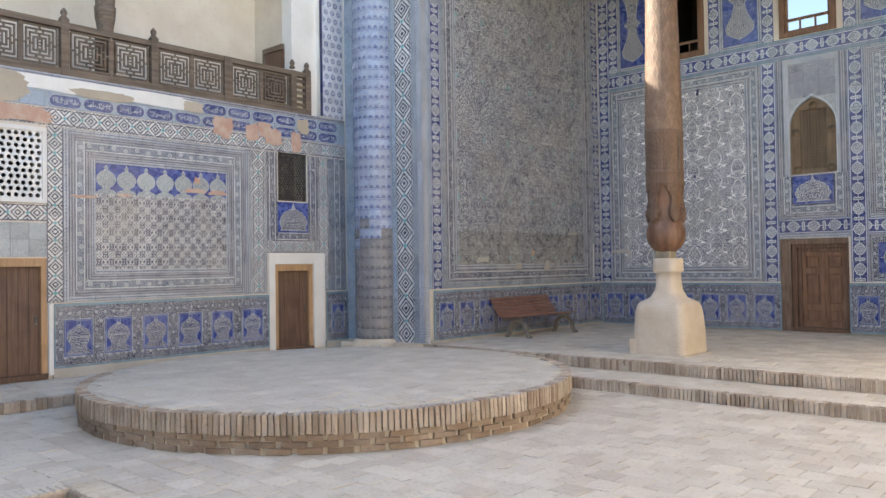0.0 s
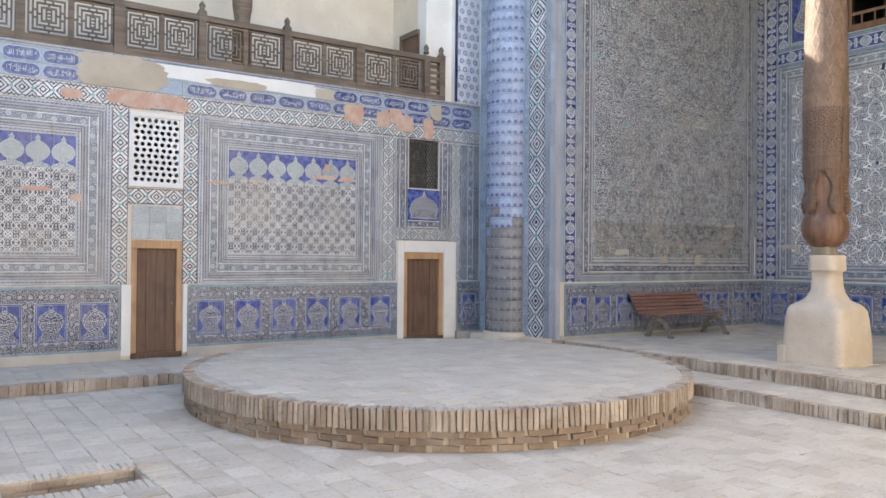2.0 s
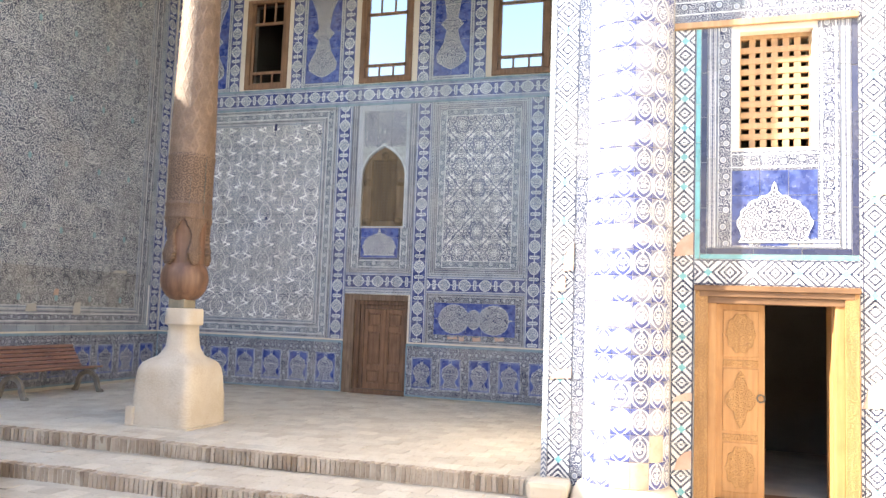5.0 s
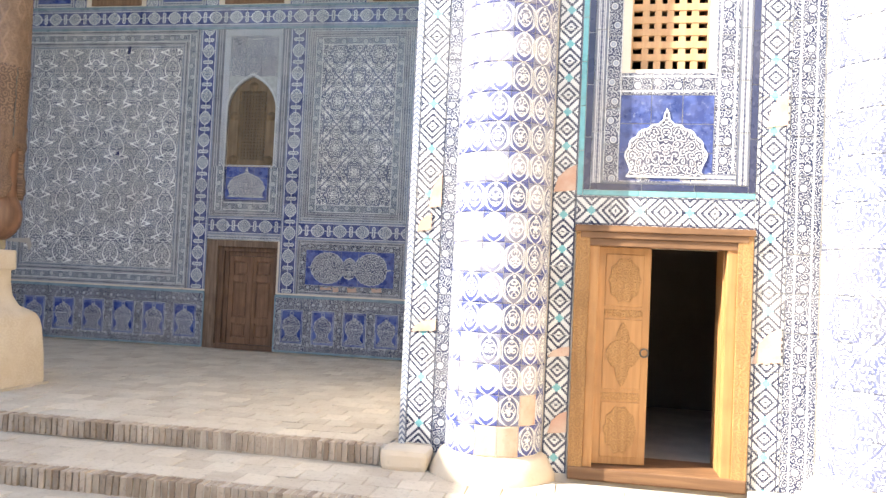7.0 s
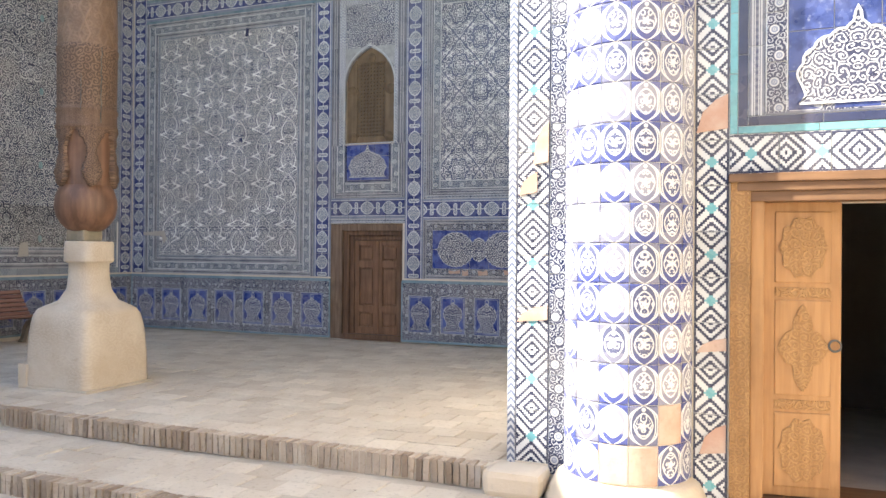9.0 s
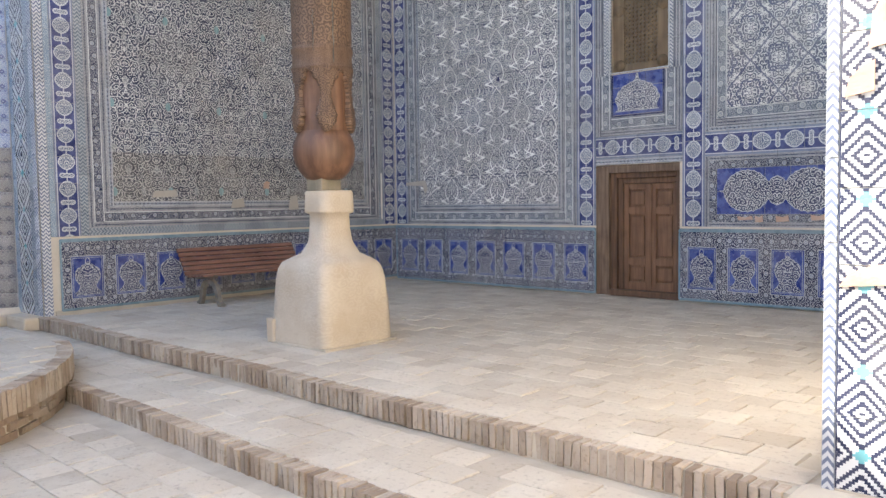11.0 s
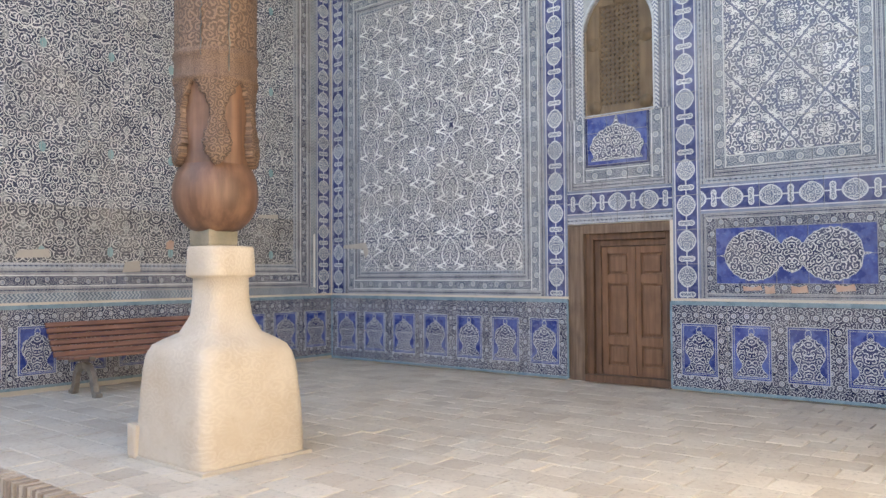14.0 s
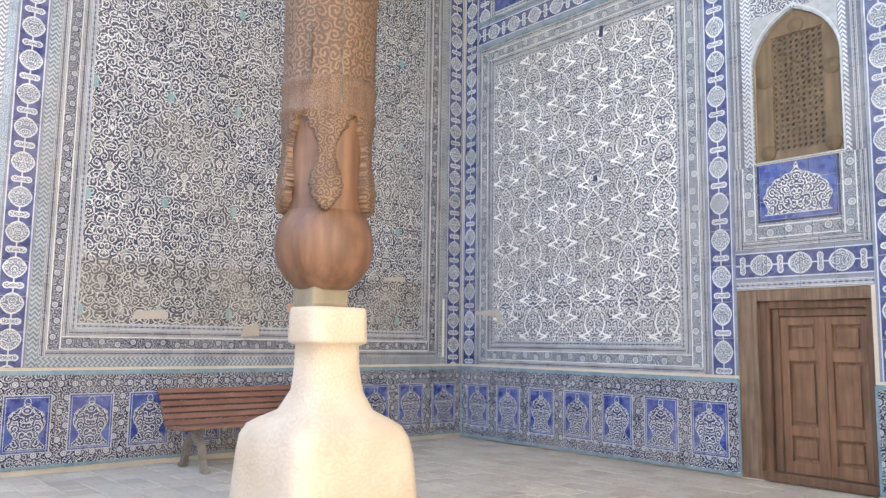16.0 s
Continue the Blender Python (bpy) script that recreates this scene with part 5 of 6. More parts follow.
def gypsum_screen():
    """White screen pierced with round holes in staggered rows."""
    s = thing("window_1", "white pierced gypsum window screen", "window", (-2.3, -12.945, 2.92), kind="structure")
    w, h, t = 0.425, 1.18, 0.05
    for a, b, c, d in ((-w, w, 0, 0.07), (-w, w, h - 0.07, h), (-w, -w + 0.07, 0.07, h - 0.07), (w - 0.07, w, 0.07, h - 0.07)):
        part("frame", boxed(-t / 2, t / 2 + 0.01, a, b, c, d, bevel=0.006), WHITEWASH, s)
    bm = bmesh.new()
    r = 0.034
    rows, cols = 11, 7
    W, Hh = w - 0.07, h - 0.07
    for j in range(rows):
        for i in range(cols):
            # one square cell with a round hole
            off = 0.5 * (j % 2)
            y = -W + (i + 0.5) * 2 * W / cols + (off - 0.25) * 0.05
            z = 0.07 + (j + 0.5) * (h - 0.14) / rows
            hw, hz = W / cols, (h - 0.14) / rows / 2
            cy = -W + (i + 0.5) * 2 * W / cols
            sq, ci = [], []
            for k in range(12):
                a = 2 * math.pi * k / 12 + math.pi / 12
                c, sn = math.cos(a), math.sin(a)
                m = max(abs(c), abs(sn))
                sq.append((cy + hw * c / m, z + hz * sn / m))
                ci.append((y + r * c, z + r * sn))
            rings = [[bm.verts.new((x, p[0], p[1])) for p in pts] for x, pts in ((0.012, sq), (0.012, ci), (-0.022, ci), (-0.022, sq))]
            for q in range(3):
                for k in range(12):
                    bm.faces.new((rings[q][k], rings[q][(k + 1) % 12], rings[q + 1][(k + 1) % 12], rings[q + 1][k]))
    part("pierced_panel", bm, WHITEWASH, s)


gypsum_screen()


def bars(name, label, wall_axis, at, w, h, nu, nv, bar, mat, diagonal=False, frame=0.05, framed=None):
    """A window of crossing bars in a frame; local x is across."""
    g = thing(name, label, "window", at, 90 if wall_axis == "x" else 0, kind="structure")
    for a, b, c, d in ((-w / 2, w / 2, 0, frame), (-w / 2, w / 2, h - frame, h), (-w / 2, -w / 2 + frame, frame, h - frame), (w / 2 - frame, w / 2, frame, h - frame)):
        part("frame", boxed(a, b, -0.03, 0.05, c, d, bevel=0.005), framed or mat, g)
    if diagonal:
        n = nu
        bm = bmesh.new()
        W, Hh = w - 2 * frame, h - 2 * frame
        for s in (-1, 1):
            for i in range(-n, 2 * n):
                x0 = -W / 2 + i * W / n
                # clip the slanting bar to the frame
                pts = []
                for tz in (0.0, 1.0):
                    pts.append((x0 + (tz * Hh * 0.62 if s > 0 else (1 - tz) * Hh * 0.62), frame + tz * Hh))
                (xa, za), (xb, zb) = pts
                t0, t1 = 0.0, 1.0
                for lim, sg in ((-W / 2, 1), (W / 2, -1)):
                    fa, fb = (xa - lim) * sg, (xb - lim) * sg
                    if fa < 0 and fb < 0:
                        t0, t1 = 1, 0
                    elif fa < 0:
                        t0 = max(t0, fa / (fa - fb))
                    elif fb < 0:
                        t1 = min(t1, fa / (fa - fb))
                if t1 - t0 < 0.02:
                    continue
                p0 = Vector((xa + (xb - xa) * t0, 0.004 * s, za + (zb - za) * t0))
                p1 = Vector((xa + (xb - xa) * t1, 0.004 * s, za + (zb - za) * t1))
                d = (p1 - p0).normalized()
                e = Vector((d.z, 0, -d.x)) * bar / 2
                f = Vector((0, bar / 2, 0))
                q = [[bm.verts.new(p + e * x + f * y) for x, y in ((-1, -1), (1, -1), (1, 1), (-1, 1))] for p in (p0, p1)]
                for k in range(4):
                    bm.faces.new((q[0][k], q[0][(k + 1) % 4], q[1][(k + 1) % 4], q[1][k]))
        part("grille", bm, mat, g)
    else:
        for i in range(1, nu):
            x = -w / 2 + frame + (w - 2 * frame) * i / nu
            part("bar", boxed(x - bar / 2, x + bar / 2, -0.018, 0.018, frame, h - frame, bevel=0.004), mat, g)
        for j in range(1, nv):
            z = frame + (h - 2 * frame) * j / nv
            part("bar", boxed(-w / 2 + frame, w / 2 - frame, -0.024, 0.024, z - bar / 2, z + bar / 2, bevel=0.004), mat, g)
    return g


bars("window_2", "wooden lattice window with square holes in sunlight", "y", (11.83, -6.20, 3.66), 0.74, 1.22, 6, 10, 0.060, TRIMWOOD, frame=0.06)
bars("window_3", "dark diamond-barred window grille", "x", (-2.36, -7.825, 3.18), 0.71, 0.99, 10, 9, 0.018, IRON, True, 0.03)
# pierced niche window
nw = thing("window_4", "pierced bronze-brown screen in a pointed niche", "window", (5.145, 0.05, 3.65), kind="structure")
NICHE = m_wood("bronze_brown_plaster", (0.15, 0.105, 0.065), (0.235, 0.17, 0.105), 2, 0.7, 0.4)
# dark sheet in place of the shaded depth behind the holes
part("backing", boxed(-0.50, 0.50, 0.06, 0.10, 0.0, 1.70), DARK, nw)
for a, b, c, d in ((-0.50, -0.27, 0.0, 1.7), (0.27, 0.50, 0.0, 1.7), (-0.27, 0.27, 0.0, 0.12), (-0.27, 0.27, 1.38, 1.7)):
    part("field", boxed(a, b, 0.0, 0.06, c, d, bevel=0.006), NICHE, nw)
for x, z in ((-0.34, 0.12), (0.34, 0.12), (-0.36, 0.92), (0.36, 0.92), (0.0, 1.46)):
    bm = lathe([(0.0, 0.085), (0.012, 0.08), (0.016, 0.05), (0.03, 0.045), (0.034, 0.0001)], 20)
    bmesh.ops.rotate(bm, verts=bm.verts, cent=(0, 0, 0), matrix=Matrix.Rotation(radians(90), 3, "X"))
    bmesh.ops.translate(bm, verts=bm.verts, vec=(x, 0.0, z))
    part("boss", bm, NICHE, nw, smooth=True)
bm = bmesh.new()
for j in range(21):
    for i in range(9):
        cx, cz = -0.27 + 0.06 * (i + 0.5), 0.12 + 0.06 * (j + 0.5)
        rr = 0.021 if (i + j) % 2 else 0.015
        sq, ci = [], []
        for k in range(8):
            a = 2 * math.pi * k / 8 + math.pi / 8
            c, s = math.cos(a), math.sin(a)
            m = max(abs(c), abs(s))
            sq.append((cx + 0.03 * c / m, cz + 0.03 * s / m))
            ci.append((cx + rr * c, cz + rr * s))
        rings = [[bm.verts.new((p[0], y, p[1])) for p in pts] for y, pts in ((0.015, sq), (0.015, ci), (0.045, ci))]
        for q in range(2):
            for k in range(8):
                bm.faces.new((rings[q][k], rings[q][(k + 1) % 8], rings[q + 1][(k + 1) % 8], rings[q + 1][k]))
part("pierced_panel", bm, NICHE, nw)
glass = Mat("window_glass", 0.03)
glass.colour((0.56, 0.58, 0.60))
glass.bsdf.inputs["Transmission Weight"].default_value = 1.0
glass.bsdf.inputs["IOR"].default_value = 1.02


def casement(n, x0, x1, label):
    c = thing("window_%d" % n, label, "window", ((x0 + x1) / 2, 0.0, 6.62), kind="structure")
    w = (x1 - x0) / 2
    for a, b, d, e in ((-w, w, 0, 0.10), (-w, -w + 0.11, 0.10, 1.98), (w - 0.11, w, 0.10, 1.98), (-w + 0.11, w - 0.11, 1.90, 1.98)):
        part("frame", boxed(a, b, -0.03, 0.14, d, e, bevel=0.008), WINDOWWOOD, c)
    W = w - 0.11
    for a, b, d, e in ((-W, W, 0.10, 0.15), (-W, W, 0.34, 0.40), (-W, -W + 0.06, 0.15, 1.9), (W - 0.06, W, 0.15, 1.9), (-W, W, 1.42, 1.48)):
        part("sash", boxed(a, b, 0.02, 0.07, d, e, bevel=0.004), WINDOWWOOD, c)
    for i in (-1, 1):
        part("glazing_bar", boxed(i * W / 3 - 0.018, i * W / 3 + 0.018, 0.025, 0.06, 0.15, 0.34, bevel=0.003), DOORWOOD, c)
        part("glazing_bar", boxed(i * W / 3 - 0.018, i * W / 3 + 0.018, 0.025, 0.06, 1.48, 1.9, bevel=0.003), DOORWOOD, c)
    p = part("pane", boxed(-W + 0.02, W - 0.02, 0.043, 0.047, 0.12, 1.9), glass.m, c)
    p.visible_shadow = False


casement(5, 1.82, 2.84, "dark wooden casement window with small lower panes")
casement(6, 4.52, 5.66, "wooden casement window with pale daylight behind")
casement(7, 7.32, 8.46, "wooden casement window with pale daylight behind")

# ---- carved column of the porch ----
post = thing("carved_column", "carved brown wooden column on a pale stone base", "column", (4.415, -5.23, FLOOR))
H = 0.470
base = [(0.0, H), (0.05, H * 1.0), (0.35, H * 0.965), (0.66, H * 0.925), (0.77, H * 0.90), (0.835, H * 0.84), (0.875, H * 0.73), (0.925, 0.262), (1.05, 0.205), (1.20, 0.188), (1.33, 0.186), (1.345, 0.215), (1.36, 0.222), (1.55, 0.215), (1.57, 0.205)]
stone_m = Mat("carved_base_stone", 0.75)
uu, vv = stone_m.uv()
sc = stone_m.scroll(uu, vv, 0.085, 2.6, 0.6, 0.22)
fade = stone_m.wide(1.6, 4).step(0.35, 0.62)
cc = stone_m.mix(stone_m.wide(2.4, 5).step(0.35, 0.7), (0.57, 0.50, 0.41), (0.50, 0.42, 0.325))
# faint darker tone in patches stands for shade inside the carving
cc = stone_m.mix((1.0 - sc) * fade * 0.18, cc, (0.34, 0.27, 0.20))
cc = stone_m.mix(stone_m.wide(7.0, 6).step(0.58, 0.74) * 0.45, cc, (0.42, 0.34, 0.25))
stone_m.colour(cc).bump(sc * fade * 0.14 + stone_m.wide(30.0, 5) * 0.45 + stone_m.wide(4.0, 4) * 0.9, 0.6, 0.016)
bm = lathe(base, 64, True, [10, 10, 10, 9, 7, 6, 5, 3.6, 2.9, 2.7, 2.8, 3.4, 3.4, 3.4, 3.4])
for v in bm.verts:
    if v.co.z < 1.3:
        n = noise.noise(v.co * 3.0) * 0.012 + noise.noise(v.co * 9.0) * 0.005
        v.co += Vector((v.co.x, v.co.y, 0)).normalized() * n
bmesh.ops.translate(bm, verts=bm.verts, vec=(0.008, 0.042, 0))
part("stone_base", bm, stone_m.m, post, "pale carved stone base, chipped at a corner", True)
part("footing", boxed(-0.472, 0.498, -0.438, 0.522, -0.03, 0.025, bevel=0.012), MORTAR, post)
bm = boxed(-0.482, -0.342, -0.446, -0.278, 0.0, 0.26, bevel=0.03)
for v in bm.verts:
    v.co += Vector([noise.noise(v.co * 8.0 + Vector((i * 7, 0, 0))) * 0.012 for i in range(3)])
part("broken_corner", bm, stone_m.m, post)
part("wedge", boxed(-0.14, 0.12, -0.14, 0.12, 1.57, 1.70, bevel=0.02), m_plaster("grey_green_wedge", (0.20, 0.18, 0.135), (0.29, 0.25, 0.19), 0.9, 6.0), post)
part("bulb", lathe([(1.68, 0.14), (1.70, 0.19), (1.76, 0.25), (1.84, 0.298), (1.93, 0.318), (2.02, 0.315), (2.10, 0.295), (2.17, 0.262), (2.2, 0.24)], 48, False), SMOOTHWOOD, post, "smooth turned bulb", True)
part("neck", lathe([(2.10, 0.262), (2.25, 0.252), (2.45, 0.246), (2.65, 0.250), (2.78, 0.27)], 48, False), SMOOTHWOOD, post, smooth=True)
TONGUE = ((2.155, 0.02, 0.300), (2.19, 0.10, 0.314), (2.23, 0.17, 0.322), (2.29, 0.225, 0.327), (2.36, 0.215, 0.320), (2.43, 0.155, 0.306), (2.50, 0.115, 0.296), (2.57, 0.118, 0.292), (2.63, 0.165, 0.294), (2.68, 0.235, 0.298), (2.73, 0.315, 0.304), (2.77, 0.372, 0.310), (2.80, 0.376, 0.312))
for i in range(5):
    a = 2 * math.pi * i / 5 - 0.566
    bm = bmesh.new()
    lay = bm.loops.layers.uv.new("UVMap")
    rows = []
    for n in range(43):
        z = 2.155 + 0.645 * n / 42
        wd, rr = (float(np.interp(z, [t[0] for t in TONGUE], [t[k] for t in TONGUE])) for k in (1, 2))
        half = wd * (1 + 0.09 * math.sin(n * 1.3) * (z < 2.74)) / rr / 2
        lift = 0.005 * math.sin(n * 0.75)
        rows.append([bm.verts.new((k * math.cos(a + s * half), k * math.sin(a + s * half), z)) for s, k in ((-1, rr - 0.07), (-1, rr - 0.010), (-0.75, rr + lift), (-0.4, rr - 0.004), (0, rr + 0.007 - lift), (0.4, rr - 0.004), (0.75, rr + lift), (1, rr - 0.010), (1, rr - 0.07))])
    for p, q2 in zip(rows, rows[1:]):
        for j in range(8):
            f = bm.faces.new((p[j], p[j + 1], q2[j + 1], q2[j]))
            for lp in f.loops:
                c = lp.vert.co
                lp[lay].uv = (((math.atan2(c.y, c.x) - a + math.pi) % (2 * math.pi) - math.pi) * 0.3, c.z)
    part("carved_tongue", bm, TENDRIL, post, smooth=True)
for z0, z1, t, w in ((2.84, 3.65, -0.30, 0.007), (2.95, 3.35, -0.95, 0.004)):
    o = [(0.318 + 0.003 * math.sin(9 * q), t + 0.018 * math.sin(3 * q) + 0.010 * math.sin(11 * q), z0 + (z1 - z0) * q / 12) for q in range(13)]
    bm = bmesh.new()
    rows = [[bm.verts.new((r * math.cos(b + d / 0.31), r * math.sin(b + d / 0.31), z)) for r, d in ((k - 0.03, -w / 2), (k, -w / 2), (k, w / 2), (k - 0.03, w / 2))] for k, b, z in o]
    for p, q2 in zip(rows, rows[1:]):
        for j in range(3):
            bm.faces.new((p[j], p[j + 1], q2[j + 1], q2[j]))
    part("crack", bm, IRON, post, "dark drying crack in the wood")
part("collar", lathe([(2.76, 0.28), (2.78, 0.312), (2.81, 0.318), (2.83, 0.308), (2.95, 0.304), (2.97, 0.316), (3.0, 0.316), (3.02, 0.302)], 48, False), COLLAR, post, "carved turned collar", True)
top = ROOF - FLOOR
rings = [(3.02, 0.302), (3.6, 0.308), (3.62, 0.316), (3.66, 0.316), (3.68, 0.306), (4.35, 0.295), (5.2, 0.272), (6.5, 0.245), (top - 0.8, 0.215)]
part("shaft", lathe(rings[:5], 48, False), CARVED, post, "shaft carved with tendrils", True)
kd = Mat("diamond_carved_brown_wood", 0.6)
uu, vv = kd.uv()
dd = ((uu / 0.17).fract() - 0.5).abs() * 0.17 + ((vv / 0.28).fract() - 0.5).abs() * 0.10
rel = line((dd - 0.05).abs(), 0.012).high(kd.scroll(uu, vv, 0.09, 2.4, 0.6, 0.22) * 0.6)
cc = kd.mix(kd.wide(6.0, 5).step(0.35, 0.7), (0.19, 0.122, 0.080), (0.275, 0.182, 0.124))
# low ground round the diamonds carries its shade as a darker brown
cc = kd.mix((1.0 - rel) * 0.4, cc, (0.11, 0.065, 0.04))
kd.colour(cc).bump(rel, 1.0, 0.03)
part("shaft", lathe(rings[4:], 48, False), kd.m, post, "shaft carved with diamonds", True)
part("capital", boxed(-0.32, 0.32, -0.32, 0.32, top - 0.8, top - 0.45, bevel=0.04), OLDWOOD, post)
part("bracket", boxed(-0.9, 0.9, -0.2, 0.2, top - 0.45, top - 0.02, bevel=0.05), OLDWOOD, post)

# ---- bench ----
seat = thing("park_bench", "red-brown slatted bench with dark iron legs by the wall", "bench", (0.10, -3.56, FLOOR))
L = 1.03
spots = []
for i in range(6):
    t = i / 5
    spots.append((0.0 + 0.22 * t, 0.78 - 0.33 * t, -58, 0.030))
for i in range(5):
    spots.append((0.32 + 0.093 * i, 0.415 + 0.006 * i, 4, 0.036))
for x, z, a, hw in spots:
    bm = boxed(-hw, hw, -L, L, -0.016, 0.016, bevel=0.007)
    bmesh.ops.rotate(bm, verts=bm.verts, cent=(0, 0, 0), matrix=Matrix.Rotation(radians(-a), 3, "Y"))
    bmesh.ops.translate(bm, verts=bm.verts, vec=(x, 0, z))
    part("slat", bm, SLATWOOD, seat)


def sweep(bm, path, wid, thick):
    """A bar of rectangular section bent along a path in the x-z plane."""
    rows = []
    for i, (x, z) in enumerate(path):
        (px, pz), (qx, qz) = path[max(0, i - 1)], path[min(len(path) - 1, i + 1)]
        m = math.hypot(qx - px, qz - pz) or 1
        nx, nz = (qz - pz) / m * thick / 2, -(qx - px) / m * thick / 2
        rows.append([bm.verts.new(p) for p in ((x + nx, -wid / 2, z + nz), (x + nx, wid / 2, z + nz), (x - nx, wid / 2, z - nz), (x - nx, -wid / 2, z - nz))])
    for a, b in zip(rows, rows[1:]):
        for j in range(4):
            bm.faces.new((a[j], a[(j + 1) % 4], b[(j + 1) % 4], b[j]))
    bm.faces.new(rows[0]), bm.faces.new(rows[-1])


for y in (-L + 0.19, L - 0.20):
    bm = bmesh.new()
    sweep(bm, [(-0.02, 0.73), (0.05, 0.57), (0.16, 0.40), (0.28, 0.37), (0.45, 0.39), (0.62, 0.40), (0.76, 0.41)], 0.055, 0.05)
    arc = [(0.58 - 0.21 * math.cos(t), 0.13 + 0.20 * math.sin(t)) for t in [math.pi * i / 12 for i in range(13)]]
    sweep(bm, [(0.29, 0.0), (0.33, 0.02), (0.355, 0.08)] + arc + [(0.81, 0.08), (0.84, 0.02), (0.90, 0.0)], 0.06, 0.075)
    for x in (0.31, 0.87):
        box(bm, x - 0.05, x + 0.05, -0.04, 0.04, -0.012, 0.03, 0.012)
    bmesh.ops.translate(bm, verts=bm.verts, vec=(0, y, 0.012))
    part("iron_leg", bm, LEGPAINT, seat, "worn grey-brown cast-iron leg", False)

# ---- balcony railing and its column ----
rail = thing("balcony_railing", "weathered wooden balcony railing with square fretwork", "railing", (-2.36, -7.4, 4.98))


def rbit(name, y0, y1, z0, z1, x0=-0.03, x1=0.03, par=rail, bev=0.006, mat=GREYWOOD):
    return part(name, boxed(x0, x1, y0, y1, z0, z1, bevel=bev), mat, par)


end, top_z = -9.8, 0.86
rbit("handrail", end, 0.0, top_z - 0.10, top_z, -0.05, 0.05)
rbit("bottom_rail", end, 0.0, 0.0, 0.12, -0.05, 0.05)
posts = [0.0, -0.36, -1.86, -3.31, -4.82, -6.12, -7.50, -8.9, -9.8]
finials = {0, 3, 4, 6, 8}
for i, y in enumerate(posts):
    big = i in finials or i == 1
    w = 0.065 if big else 0.085
    p = rbit("post", y - w, y + w, 0.0, top_z + (0.06 if i in finials else 0.0), -0.06, 0.062)
    if i in finials or i == 1:
        bm = lathe([(0.0, 0.055), (0.03, 0.06), (0.06, 0.035), (0.10, 0.055), (0.14, 0.045), (0.19, 0.006)], 16)
        bmesh.ops.translate(bm, verts=bm.verts, vec=(0, y, top_z + 0.05))
        part("finial", bm, GREYWOOD, p, smooth=True)


def fret(y0, y1, z0, z1):
    """Concentric squares of thin laths round a barred core; each lath is a piece of the panel."""
    t = 0.0130
    W, Hh = y1 - y0, z1 - z0
    bm = bmesh.new()
    for zz in (z0, z1):
        box(bm, -0.015, 0.015, y0, y1, zz - t, zz + t)
    for yy in (y0, y1):
        box(bm, -0.014, 0.014, yy - t, yy + t, z0, z1)
    panel = part("fret_panel", bm, GREYWOOD, rail)
    lath = lambda *b: part("lath", boxed(*b), GREYWOOD, panel)
    cy, cz = (y0 + y1) / 2, (z0 + z1) / 2
    for k in (1, 2, 3):
        a, b = k * W * 0.108, k * Hh * 0.108
        ya, yb, za, zb = y0 + a, y1 - a, z0 + b, z1 - b
        for zz in (za, zb):
            lath(-0.015, 0.015, ya - t, yb + t, zz - t, zz + t)
        for yy in (ya, yb):
            lath(-0.014, 0.014, yy - t, yy + t, za + t, zb - t)
        # short ties that break each slot
        pa, pb = (k - 1) * W * 0.108 + t, (k - 1) * Hh * 0.108 + t
        for s in (-1, 1):
            off = 0.0 if k != 2 else 0.10
            for d in ((off,) if off == 0.0 else (-off, off)):
                p, q3 = sorted((cz + s * (Hh / 2 - pb), cz + s * (Hh / 2 - b + t)))
                lath(-0.013, 0.013, cy + d * W - t, cy + d * W + t, p, q3)
                p, q3 = sorted((cy + s * (W / 2 - pa), cy + s * (W / 2 - a + t)))
                lath(-0.013, 0.013, p, q3, cz + d * Hh - t, cz + d * Hh + t)
    ih = Hh * (0.5 - 0.324)
    for s in (-1, 1):
        lath(-0.013, 0.013, cy + s * W * 0.062 - t * 0.8, cy + s * W * 0.062 + t * 0.8, cz - ih, cz + ih)
    for d in (-1.5, -0.5, 0.5, 1.5):
        lath(-0.012, 0.012, cy - W * 0.062, cy + W * 0.062, cz + d * ih * 0.5 - t * 0.7, cz + d * ih * 0.5 + t * 0.7)


for a, b in zip(posts[1:], posts[2:]):
    y1, y0 = a - 0.09, b + 0.09
    m = (y0 + y1) / 2
    for c, d in ((y0 + 0.02, m - 0.03), (m + 0.03, y1 - 0.02)):
        fret(c, d, 0.15, top_z - 0.13)
    rbit("mullion", m - 0.025, m + 0.025, 0.12, top_z - 0.10, -0.02, 0.02, bev=0.003)
for i in range(5):
    rbit("slat", -0.30, -0.06, 0.17 + i * 0.12, 0.23 + i * 0.12, -0.015, 0.015, bev=0.003)
colb = thing("balcony_column", "slender weathered wooden column on the balcony", "column", (-2.62, -11.44, 4.9))
part("shaft", lathe([(0.0, 0.17), (0.5, 0.17), (0.9, 0.165), (1.05, 0.13), (1.25, 0.165), (1.42, 0.175), (1.46, 0.15), (1.52, 0.16), (3.0, 0.13), (3.9, 0.12)], 24), GREYWOOD, colb, smooth=True)
bd = thing("door_5", "small dark wooden door frame at the balcony's end", "door", (-2.95, -7.7, 4.9), kind="structure")
part("leaf", boxed(-0.34, 0.28, -0.05, 0.0, 0.0, 1.45, bevel=0.005), PLANKWOOD, bd)
for a, b, c, d in ((-0.42, -0.34, 0, 1.56), (-0.34, 0.28, 1.45, 1.56)):
    part("frame", boxed(a, b, -0.08, 0.0, c, d, bevel=0.005), GREYWOOD, bd)
